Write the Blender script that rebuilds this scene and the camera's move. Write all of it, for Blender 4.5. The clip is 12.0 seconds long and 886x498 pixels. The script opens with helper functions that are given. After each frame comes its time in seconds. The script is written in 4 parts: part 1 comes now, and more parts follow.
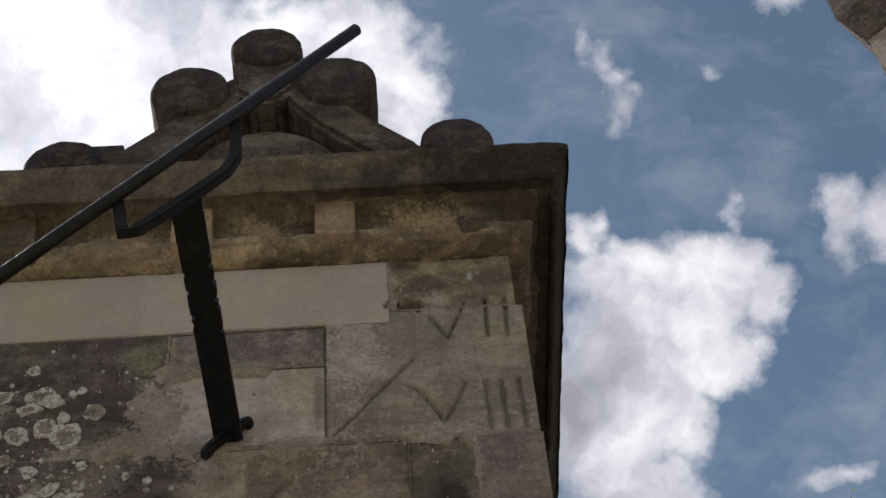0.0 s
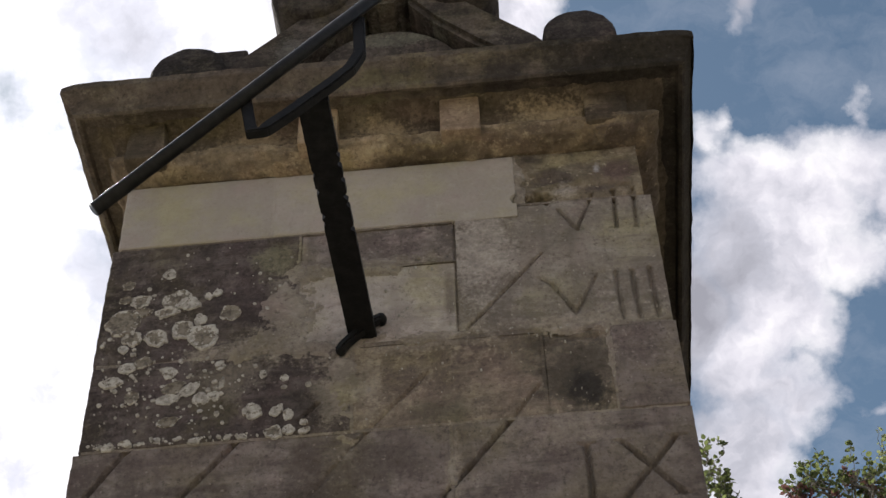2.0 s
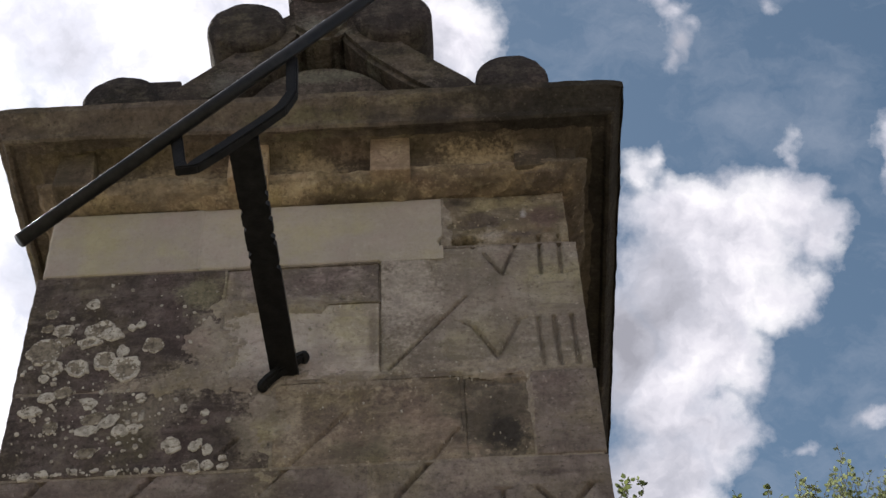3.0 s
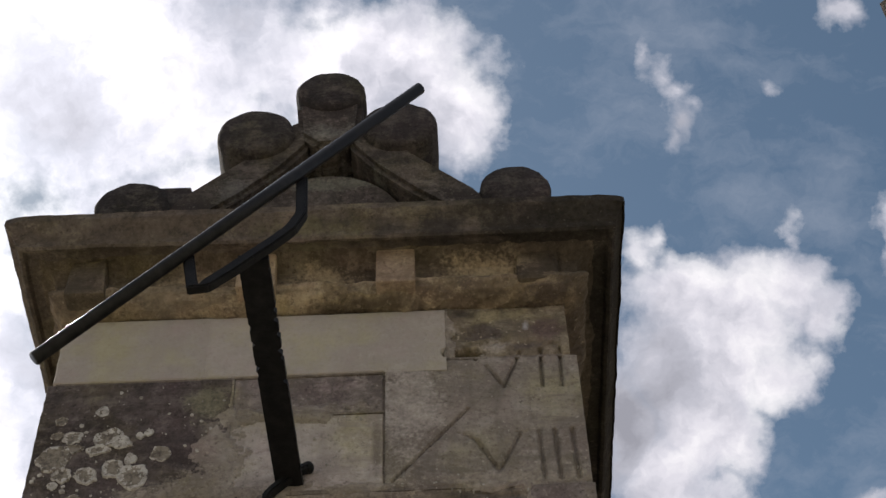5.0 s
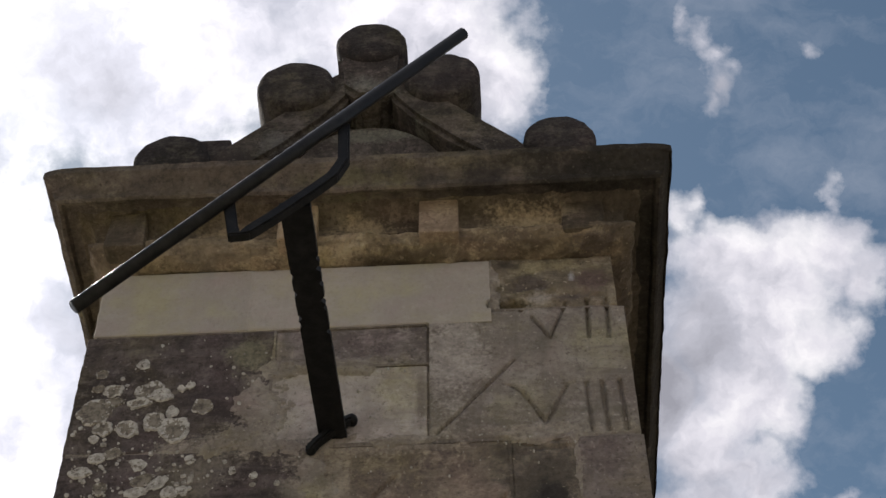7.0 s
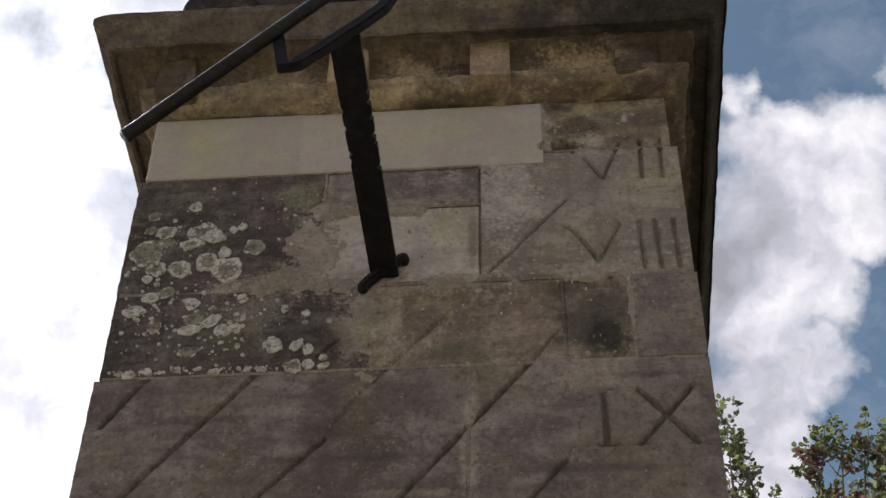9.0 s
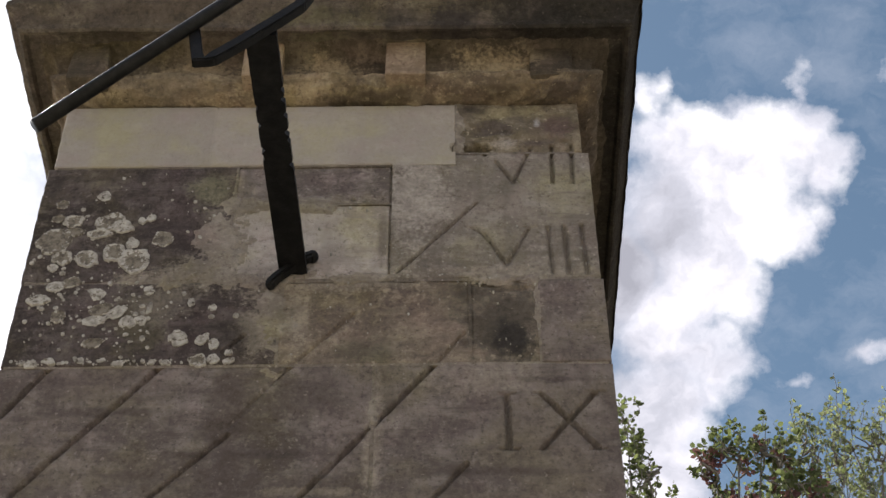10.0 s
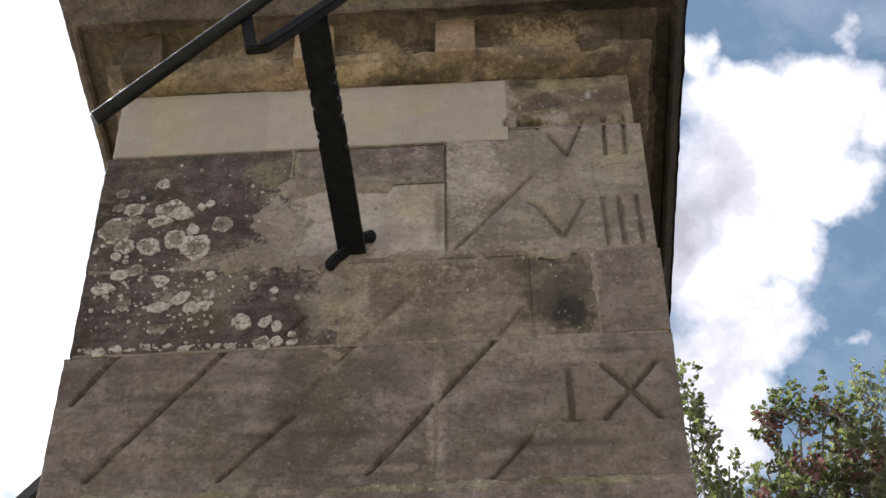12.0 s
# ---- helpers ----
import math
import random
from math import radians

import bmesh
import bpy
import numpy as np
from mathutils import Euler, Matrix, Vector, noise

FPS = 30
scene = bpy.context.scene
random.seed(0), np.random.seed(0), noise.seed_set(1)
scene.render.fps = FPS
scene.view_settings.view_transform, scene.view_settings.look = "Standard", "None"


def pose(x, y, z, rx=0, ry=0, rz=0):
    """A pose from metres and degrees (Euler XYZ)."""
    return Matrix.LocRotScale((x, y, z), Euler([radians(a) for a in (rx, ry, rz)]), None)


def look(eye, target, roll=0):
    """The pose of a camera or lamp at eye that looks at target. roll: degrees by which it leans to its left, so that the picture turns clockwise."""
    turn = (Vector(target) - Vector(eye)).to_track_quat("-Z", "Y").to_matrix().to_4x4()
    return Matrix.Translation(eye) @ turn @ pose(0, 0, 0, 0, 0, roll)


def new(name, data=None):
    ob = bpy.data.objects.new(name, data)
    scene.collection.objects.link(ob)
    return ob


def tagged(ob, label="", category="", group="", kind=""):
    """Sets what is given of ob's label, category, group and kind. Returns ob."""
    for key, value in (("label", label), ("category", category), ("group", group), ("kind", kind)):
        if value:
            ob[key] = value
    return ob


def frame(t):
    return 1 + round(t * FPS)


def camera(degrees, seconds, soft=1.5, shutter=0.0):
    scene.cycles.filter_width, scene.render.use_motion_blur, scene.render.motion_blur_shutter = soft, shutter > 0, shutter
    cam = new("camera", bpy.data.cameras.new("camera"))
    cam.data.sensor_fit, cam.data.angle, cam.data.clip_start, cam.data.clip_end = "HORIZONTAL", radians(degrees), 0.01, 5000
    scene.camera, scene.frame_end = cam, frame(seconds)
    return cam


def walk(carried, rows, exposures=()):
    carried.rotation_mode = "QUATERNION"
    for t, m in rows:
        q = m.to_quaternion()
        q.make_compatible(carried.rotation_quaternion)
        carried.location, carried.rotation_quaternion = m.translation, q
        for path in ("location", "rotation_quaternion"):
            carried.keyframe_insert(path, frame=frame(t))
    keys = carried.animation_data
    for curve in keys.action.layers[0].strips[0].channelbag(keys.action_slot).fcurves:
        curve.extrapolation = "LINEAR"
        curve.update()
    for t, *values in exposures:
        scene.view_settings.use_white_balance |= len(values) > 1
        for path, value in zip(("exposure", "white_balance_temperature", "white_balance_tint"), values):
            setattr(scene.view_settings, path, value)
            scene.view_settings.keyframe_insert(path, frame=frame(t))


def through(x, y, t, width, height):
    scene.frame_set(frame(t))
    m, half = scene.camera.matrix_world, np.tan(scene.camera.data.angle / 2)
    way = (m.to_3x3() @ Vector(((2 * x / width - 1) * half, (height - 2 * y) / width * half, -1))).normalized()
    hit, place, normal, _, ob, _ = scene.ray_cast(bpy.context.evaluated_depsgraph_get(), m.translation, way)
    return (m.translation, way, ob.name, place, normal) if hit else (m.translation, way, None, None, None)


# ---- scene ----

# ---------------------------------------------------------------- camera
# seconds, eye x, y, z, then pitch, yaw and roll in degrees
PATH = [
    (0, 0.2553, -2.0627, 1.6729, 50.777, -3.013, -5.515),
    (0.5, 0.2516, -2.0583, 1.6700, 50.429, -0.740, -4.511),
    (1, 0.2530, -2.0518, 1.6686, 50.015, -0.475, -3.880),
    (1.5, 0.2439, -2.0500, 1.6616, 48.451, 1.388, -2.698),
    (2, 0.2443, -2.0488, 1.6589, 47.838, 3.703, -2.220),
    (2.5, 0.2593, -2.0448, 1.6670, 48.119, 1.033, -2.147),
    (2.7, 0.2582, -2.0565, 1.6590, 48.459, 0.027, -2.939),
    (4.3, 0.2500, -2.1459, 1.6664, 48.929, 1.659, -1.031),
    (4.5, 0.2508, -2.1520, 1.6667, 48.802, 1.825, -0.880),
    (5, 0.2527, -2.1722, 1.6556, 51.286, -0.027, -2.245),
    (5.5, 0.2463, -2.1680, 1.6661, 48.902, 6.348, 0.133),
    (6, 0.2526, -2.1563, 1.6674, 48.920, 4.676, 0.162),
    (6.5, 0.2448, -2.1412, 1.6761, 49.619, 2.223, -1.042),
    (7, 0.2406, -2.1168, 1.6795, 50.131, 2.092, -0.881),
    (7.5, 0.2422, -2.0708, 1.6602, 47.636, 1.796, -0.321),
    (7.7, 0.2390, -2.0639, 1.6541, 46.410, 1.939, -0.479),
    (9.3, 0.2416, -2.0442, 1.6352, 46.151, 5.059, 1.086),
    (9.5, 0.2481, -2.0440, 1.6464, 45.815, 3.391, 1.248),
    (10, 0.2392, -2.0647, 1.6438, 45.884, 0.321, -0.372),
    (10.5, 0.2456, -2.0664, 1.6407, 45.480, -0.250, -0.249),
    (11, 0.2420, -2.0682, 1.6423, 45.120, 0.803, -0.606),
    (11.5, 0.2401, -2.0824, 1.6465, 44.940, 1.656, -0.149),
    (12, 0.2324, -2.0909, 1.6312, 44.893, 2.885, -0.627),
]
cam = camera(29.54, 12.0, soft=1.5)
walk(cam, [(t, pose(x, y, z, 90 + p, 0, w) @ pose(0, 0, 0, 0, 0, r)) for t, x, y, z, p, w, r in PATH],
     exposures=[(0.0, 0.35), (1.0, 0.43), (2.0, 0.47), (2.7, 0.47), (4.3, 0.57), (4.6, 0.52), (5.2, 0.27), (5.6, 0.24), (6.0, -0.02), (6.4, 0.2), (7.0, 0.34), (7.7, 0.42), (9.3, 0.42), (9.6, 0.52), (10.0, 0.78), (10.5, 0.85), (11.0, 0.95), (12.0, 1.05)])

# ---------------------------------------------------------------- world and sun
SUN = Vector((-0.545, 0.425, 0.724)).normalized()
scene.view_settings.exposure = 0.0


class Nodes:
    """A short way to write node trees."""

    def __init__(self, tree):
        self.tree = tree
        tree.nodes.clear()

    def add(self, kind, *ins, **props):
        n = self.tree.nodes.new(kind)
        for k, v in props.items():
            if k == "operation":
                n.operation = v
            elif k == "blend_type":
                n.blend_type = v
            elif k == "data_type":
                n.data_type = v
        for i, v in enumerate(ins):
            self.plug(n.inputs[i], v)
        return n

    def plug(self, socket, v):
        if v is None:
            return
        if isinstance(v, bpy.types.NodeSocket):
            self.tree.links.new(v, socket)
        else:
            socket.default_value = v

    def math(self, op, a, b=None, c=None, clamp=False):
        n = self.add("ShaderNodeMath", a, b, c, operation=op)
        n.use_clamp = clamp
        return n.outputs[0]

    def vec(self, op, a, b=None, out=0):
        return self.add("ShaderNodeVectorMath", a, b, operation=op).outputs[out]

    def noise(self, vector, scale, detail=4.0, rough=0.55, distort=0.0):
        n = self.add("ShaderNodeTexNoise")
        self.plug(n.inputs["Vector"], vector)
        n.inputs["Scale"].default_value = scale
        n.inputs["Detail"].default_value = detail
        n.inputs["Roughness"].default_value = rough
        n.inputs["Distortion"].default_value = distort
        return n.outputs[0]

    def ramp(self, fac, *stops, smooth=False):
        n = self.add("ShaderNodeValToRGB", fac)
        e = n.color_ramp.elements
        while len(e) < len(stops):
            e.new(0.5)
        for el, (p, c) in zip(e, stops):
            el.position = p
            el.color = (*c, 1) if isinstance(c, tuple) else (c, c, c, 1)
        if smooth:
            n.color_ramp.interpolation = "EASE"
        return n.outputs[0]

    def mix(self, fac, a, b, mode="MIX"):
        n = self.tree.nodes.new("ShaderNodeMix")
        n.data_type = "RGBA"
        n.blend_type = mode
        self.plug(n.inputs[0], fac)
        for k, v in ((6, a), (7, b)):
            self.plug(n.inputs[k], (*v, 1) if isinstance(v, tuple) else v)
        return n.outputs[2]


# cumulus banks: place and half size on a plane square to AXIS, as tangents
AXIS = (Vector((0.99939, 0.0349, 0.0)), Vector((0.02552, -0.73091, 0.682)), Vector((-0.0238, 0.68158, 0.73135)))
CLOUDS = [
    (0.172, 0.043, 0.045, 0.032), (0.2258, 0.0500, 0.0319, 0.0270), (0.2500, 0.0338, 0.0185, 0.0235),
    (0.1596, -0.0032, 0.0420, 0.0504), (0.1890, 0.0061, 0.0370, 0.0437), (0.1500, -0.0601, 0.0300, 0.0404),
    (0.1480, -0.1141, 0.0370, 0.0420), (0.1800, -0.1014, 0.0151, 0.0185), (0.2335, -0.0935, 0.0100, 0.0038), (0.1890, -0.0900, 0.0240, 0.0200),
    (0.2315, 0.0827, 0.0060, 0.0168), (0.1400, 0.0673, 0.0135, 0.0150),
    (-0.20, 0.1900, 0.1700, 0.0850), (-0.2900, -0.0361, 0.1100, 0.1800), (-0.0215, 0.1853, 0.0800, 0.0450),
    (0.0300, 0.1571, 0.0336, 0.037), (0.1452, 0.1922, 0.0045, 0.0095), (0.1535, 0.1818, 0.0062, 0.0085), (0.1640, 0.1724, 0.0085, 0.0060), (0.1740, 0.1627, 0.0090, 0.0070), (0.1676, 0.1510, 0.0060, 0.0090), (0.1590, 0.1400, 0.0045, 0.0065),
    (0.2221, 0.1701, 0.0061, 0.0054), (-0.36, 0.09, 0.09, 0.19), (0.2976, 0.0821, 0.0168, 0.0269),
    (0.2753, -0.0783, 0.0150, 0.0050), (0.1500, 0.0790, 0.0080, 0.0115), (0.3323, 0.0778, 0.0300, 0.0270),
    (0.2937, -0.0778, 0.0168, 0.0074), (0.2020, 0.0330, 0.0420, 0.0420), (0.1720, -0.0300, 0.0320, 0.0350), (0.2591, 0.2145, 0.0150, 0.0090), (-0.05, 0.33, 0.20, 0.09),
    (0.2200, -0.0049, 0.0280, 0.0270), (0.1848, -0.0418, 0.0389, 0.0311), (0.1312, -0.0311, 0.0233, 0.0544), (0.1743, -0.0799, 0.0349, 0.0194), (0.1500, -0.1500, 0.0340, 0.0460), (-0.12, 0.075, 0.13, 0.06),
]


def make_world():
    w = bpy.data.worlds.new("sky")
    scene.world = w
    w.use_nodes = True
    N = Nodes(w.node_tree)
    sky = N.add("ShaderNodeTexSky")
    sky.sky_type = "NISHITA"
    sky.sun_disc = False
    sky.sun_elevation = math.asin(SUN.z)
    sky.sun_rotation = math.atan2(SUN.x, SUN.y)
    sky.air_density, sky.dust_density, sky.ozone_density = 1.0, 0.6, 1.0
    d = N.add("ShaderNodeTexCoord").outputs["Generated"]
    right, up, fore = (N.vec("DOT_PRODUCT", d, tuple(a), 1) for a in AXIS)
    depth = N.math("MAXIMUM", fore, 0.05)
    u, v = N.math("DIVIDE", right, depth), N.math("DIVIDE", up, depth)
    flat = N.add("ShaderNodeCombineXYZ", u, v, 0.0).outputs[0]
    # billows push the outlines about
    warp = N.add("ShaderNodeTexNoise")
    N.plug(warp.inputs["Vector"], flat)
    warp.inputs["Scale"].default_value, warp.inputs["Detail"].default_value = 26, 6
    warp.inputs["Roughness"].default_value = 0.6
    push = N.vec("MULTIPLY", N.vec("SUBTRACT", warp.outputs["Color"], (0.5, 0.5, 0.5)), (0.036, 0.036, 0.0))
    bent = N.vec("ADD", flat, push)
    body = None
    for cu, cv, a, b in CLOUDS:
        q = N.vec("MULTIPLY", N.vec("SUBTRACT", bent, (cu, cv, 0)), (1 / a, 1 / b, 0))
        e = N.math("SUBTRACT", 1.0, N.vec("LENGTH", q, None, 1))
        e = N.math("MULTIPLY", e, min(1.0, (a * b) ** 0.5 / 0.036))
        if body is None:
            body = e
        else:
            n = N.add("ShaderNodeMath", body, e, 0.12, operation="SMOOTH_MAX")
            body = n.outputs[0]
    # the rest of the dome: broken cumulus all round
    wide = N.math("MULTIPLY_ADD", N.noise(d, 3.2, 6, 0.58), 5.0, -2.35)
    away = N.ramp(fore, (0.86, 1.0), (0.925, 0.0))
    body = N.math("ADD", N.math("MULTIPLY", body, N.math("SUBTRACT", 1.0, away)), N.math("MULTIPLY", wide, away))
    fuzz = N.noise(flat, 34, 8, 0.58)
    dens = N.math("ADD", body, N.math("MULTIPLY_ADD", fuzz, 0.9, -0.40))
    cover = N.ramp(dens, (-0.03, 0.0), (0.12, 0.25), (0.32, 0.72), (0.60, 1.0))
    toward = N.math("MAXIMUM", N.vec("DOT_PRODUCT", d, tuple(SUN), 1), 0.0)
    near = N.math("POWER", toward, 14.0)
    glare = N.math("POWER", toward, 900.0)
    shade = N.math("ADD", N.noise(bent, 11, 6, 0.58), N.math("MULTIPLY", dens, 0.10))
    lit = N.ramp(shade, (0.43, (1.0, 0.97, 1.0)), (0.53, (0.76, 0.74, 0.81)), (0.63, (0.52, 0.52, 0.59)), (0.78, (0.34, 0.34, 0.39)))
    lit = N.mix(1.0, lit, N.add("ShaderNodeCombineColor", *[N.math("MULTIPLY_ADD", near, 1.3, 0.79)] * 3).outputs[0], "MULTIPLY")
    blue = N.mix(1.0, sky.outputs[0], (0.069, 0.072, 0.065), "MULTIPLY")
    veil = N.ramp(N.noise(N.vec("MULTIPLY", bent, (1.0, 1.7, 1.0)), 9, 7, 0.65), (0.46, 0.0), (0.74, 0.2))
    blue = N.mix(veil, blue, (0.62, 0.62, 0.68))
    both = N.mix(cover, blue, lit)
    halo = N.math("ADD", N.math("MULTIPLY", glare, 9.0), N.math("MULTIPLY", N.math("POWER", toward, 30.0), 0.45))
    both = N.mix(1.0, both, N.add("ShaderNodeCombineColor", halo, halo, N.math("MULTIPLY", halo, 0.97)).outputs[0], "ADD")
    bg = N.add("ShaderNodeBackground", both, 1.0)
    N.add("ShaderNodeOutputWorld", bg.outputs[0])
    w.cycles.sampling_method = "MANUAL"
    w.cycles.sample_map_resolution = 1024


make_world()
sun = new("sun", bpy.data.lights.new("sun", "SUN"))
sun.data.energy, sun.data.angle, sun.data.color = 3.6, radians(0.53), (1.0, 0.95, 0.87)
sun.matrix_world = look((0, 0, 30), Vector((0, 0, 30)) - SUN)

# ---------------------------------------------------------------- materials


def material(name):
    m = bpy.data.materials.new(name)
    m.use_nodes = True
    N = Nodes(m.node_tree)
    return m, N


def surface(N, colour, rough=0.9, height=None, bump=0.4, dist=0.01, metal=0.0, spec=0.3):
    b = N.add("ShaderNodeBsdfPrincipled")
    N.plug(b.inputs["Base Color"], colour)
    N.plug(b.inputs["Roughness"], rough)
    N.plug(b.inputs["Metallic"], metal)
    N.plug(b.inputs["Specular IOR Level"], spec)
    if height is not None:
        bm = N.add("ShaderNodeBump")
        bm.inputs["Strength"].default_value = bump
        bm.inputs["Distance"].default_value = dist
        N.plug(bm.inputs["Height"], height)
        N.plug(b.inputs["Normal"], bm.outputs[0])
    N.add("ShaderNodeOutputMaterial", b.outputs[0])


def place(N):
    return N.add("ShaderNodeNewGeometry").outputs["Position"]


def stone_material(name, base, dark, light, spots=0.3, stain=0.6, marks=(), grain=1.0):
    """marks: stains, skims and darkened ends with ragged outlines: x, z, half width, half height, colour, strength."""
    m, N = material(name)
    p = place(N)
    rnd = N.add("ShaderNodeObjectInfo").outputs["Random"]
    big = N.noise(p, 3.6, 6, 0.6, 0.4)
    bed = N.noise(N.vec("MULTIPLY", p, (1.0, 1.0, 2.2)), 8, 7, 0.64)
    run = N.noise(N.vec("MULTIPLY", p, (3.0, 3.0, 0.6)), 7, 5, 0.6)
    mid = N.noise(p, 28, 8, 0.72)
    fine = N.noise(p, 120, 6, 0.72)
    deep = tuple(c * 0.5 for c in dark)
    col = N.mix(N.ramp(big, (0.36, 0.0), (0.62, 1.0)), dark, base)
    col = N.mix(N.ramp(bed, (0.50, 0.0), (0.70, 0.75)), col, light)
    col = N.mix(N.ramp(bed, (0.30, stain), (0.44, 0.0)), col, dark)
    col = N.mix(N.ramp(mid, (0.34, 0.9), (0.48, 0.0)), col, dark)
    col = N.mix(N.ramp(mid, (0.52, 0.0), (0.66, 0.75)), col, light)
    col = N.mix(N.ramp(fine, (0.30, 0.85 * grain), (0.46, 0.0)), col, deep)
    col = N.mix(N.ramp(fine, (0.54, 0.0), (0.70, 0.6)), col, light)
    drift = N.noise(p, 6.5, 5, 0.6)
    col = N.mix(N.ramp(drift, (0.50, 0.0), (0.66, 0.7)), col, N.mix(1.0, col, (1.03, 1.05, 0.74), "MULTIPLY"))
    col = N.mix(N.ramp(drift, (0.34, 0.9), (0.48, 0.0)), col, N.mix(1.0, col, (1.02, 0.95, 1.0), "MULTIPLY"))
    beds = N.noise(N.vec("MULTIPLY", p, (0.8, 0.8, 5.0)), 7, 6, 0.66)
    col = N.mix(N.ramp(beds, (0.34, 0.7 * grain), (0.47, 0.0)), col, dark)
    col = N.mix(N.ramp(run, (0.36, 0.45), (0.48, 0.0)), col, dark)
    if marks:
        ragged = N.math("ADD", N.math("MULTIPLY_ADD", N.noise(p, 13, 8, 0.72), 3.0, -1.5), N.math("MULTIPLY_ADD", fine, 1.2, -0.6))
        flat = N.vec("MULTIPLY", p, (1, 0, 1))
        rubbed = N.ramp(N.math("ADD", N.math("MULTIPLY", mid, 0.55), N.math("MULTIPLY", fine, 0.45)), (0.40, 0.0), (0.60, 1.0))
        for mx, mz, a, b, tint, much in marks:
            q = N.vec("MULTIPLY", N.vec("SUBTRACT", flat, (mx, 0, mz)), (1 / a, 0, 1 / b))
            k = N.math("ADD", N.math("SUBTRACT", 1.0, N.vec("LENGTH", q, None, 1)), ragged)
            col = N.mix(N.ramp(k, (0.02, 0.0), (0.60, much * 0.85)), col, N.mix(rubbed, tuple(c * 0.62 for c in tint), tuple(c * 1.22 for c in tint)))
    specks = N.ramp(N.noise(p, 95, 3, 0.5), (0.66, 0.0), (0.70, spots))
    col = N.mix(specks, col, tuple(min(1, c * 1.6) for c in light))
    tone = N.math("MULTIPLY_ADD", rnd, 0.2, 1.19)
    col = N.mix(1.0, col, N.add("ShaderNodeCombineColor", N.math("MULTIPLY", tone, 0.96), tone, N.math("MULTIPLY", tone, 1.12)).outputs[0], "MULTIPLY")
    h = N.math("ADD", N.math("MULTIPLY", mid, 0.8), N.math("MULTIPLY", fine, 0.45))
    surface(N, col, 0.93, h, 1.0, 0.009, spec=0.12)
    return m


BUFF, PALE, SOOT, MOSS = (0.30, 0.25, 0.185), (0.38, 0.325, 0.265), (0.045, 0.037, 0.031), (0.075, 0.07, 0.045)
M_STONE = stone_material("weathered_stone", (0.178, 0.143, 0.117), (0.094, 0.074, 0.061), (0.262, 0.22, 0.18), marks=(
    (0.40, 3.30, 0.16, 0.18, (0.15, 0.12, 0.095), 0.6), (0.45, 3.52, 0.08, 0.05, (0.12, 0.095, 0.075), 0.6), 
    (-0.12, 3.36, 0.045, 0.18, (0.10, 0.077, 0.064), 0.9), (0.02, 3.44, 0.10, 0.04, (0.105, 0.084, 0.068), 0.7), (-0.20, 3.28, 0.12, 0.05, (0.12, 0.094, 0.078), 0.6), (0.0, 3.24, 0.2, 0.03, (0.11, 0.087, 0.07), 0.6), (0.115, 3.33, 0.02, 0.14, BUFF, 0.7), (-0.36, 3.47, 0.12, 0.04, (0.13, 0.10, 0.084), 0.7),
    (0.25, 3.22, 0.3, 0.03, (0.17, 0.135, 0.10), 0.6), (-0.06, 3.315, 0.16, 0.012, (0.085, 0.066, 0.055), 0.9), (0.31, 3.275, 0.14, 0.011, (0.09, 0.07, 0.058), 0.8), (-0.33, 3.405, 0.13, 0.012, (0.09, 0.07, 0.058), 0.8), (0.40, 3.465, 0.10, 0.010, (0.085, 0.066, 0.055), 0.8), (-0.38, 3.30, 0.12, 0.014, (0.24, 0.20, 0.16), 0.6), (0.02, 3.24, 0.10, 0.010, (0.25, 0.205, 0.15), 0.6), (0.30, 3.47, 0.10, 0.05, BUFF, 0.5)))
M_BROWN = stone_material("brown_stone", (0.235, 0.184, 0.132), (0.115, 0.088, 0.066), (0.34, 0.28, 0.19), 0.25, 0.8, marks=(
    (0.10, 3.53, 0.06, 0.035, MOSS, 0.6), (-0.02, 3.60, 0.03, 0.09, BUFF, 0.6), (0.05, 3.69, 0.15, 0.02, BUFF, 0.6),
    (0.335, 3.60, 0.10, 0.16, (0.068, 0.057, 0.043), 1.0), (0.345, 3.56, 0.045, 0.05, (0.03, 0.026, 0.023), 1.0)))
M_SLAB = stone_material("grey_buff_stone", (0.255, 0.215, 0.167), (0.155, 0.127, 0.098), (0.345, 0.297, 0.236), 0.35, marks=(
    (0.175, 3.93, 0.075, 0.19, PALE, 0.9), (0.37, 4.13, 0.20, 0.07, (0.20, 0.16, 0.095), 0.8), (0.323, 4.102, 0.055, 0.030, (0.085, 0.068, 0.058), 0.9), (0.285, 4.16, 0.035, 0.018, SOOT, 0.8), (0.437, 4.105, 0.055, 0.035, (0.105, 0.075, 0.065), 0.95), (0.375, 4.075, 0.03, 0.02, PALE, 0.5),
    (0.34, 3.715, 0.18, 0.016, BUFF, 0.8), (0.33, 3.93, 0.05, 0.05, MOSS, 0.25), (0.45, 3.60, 0.04, 0.06, (0.20, 0.145, 0.125), 0.6)))
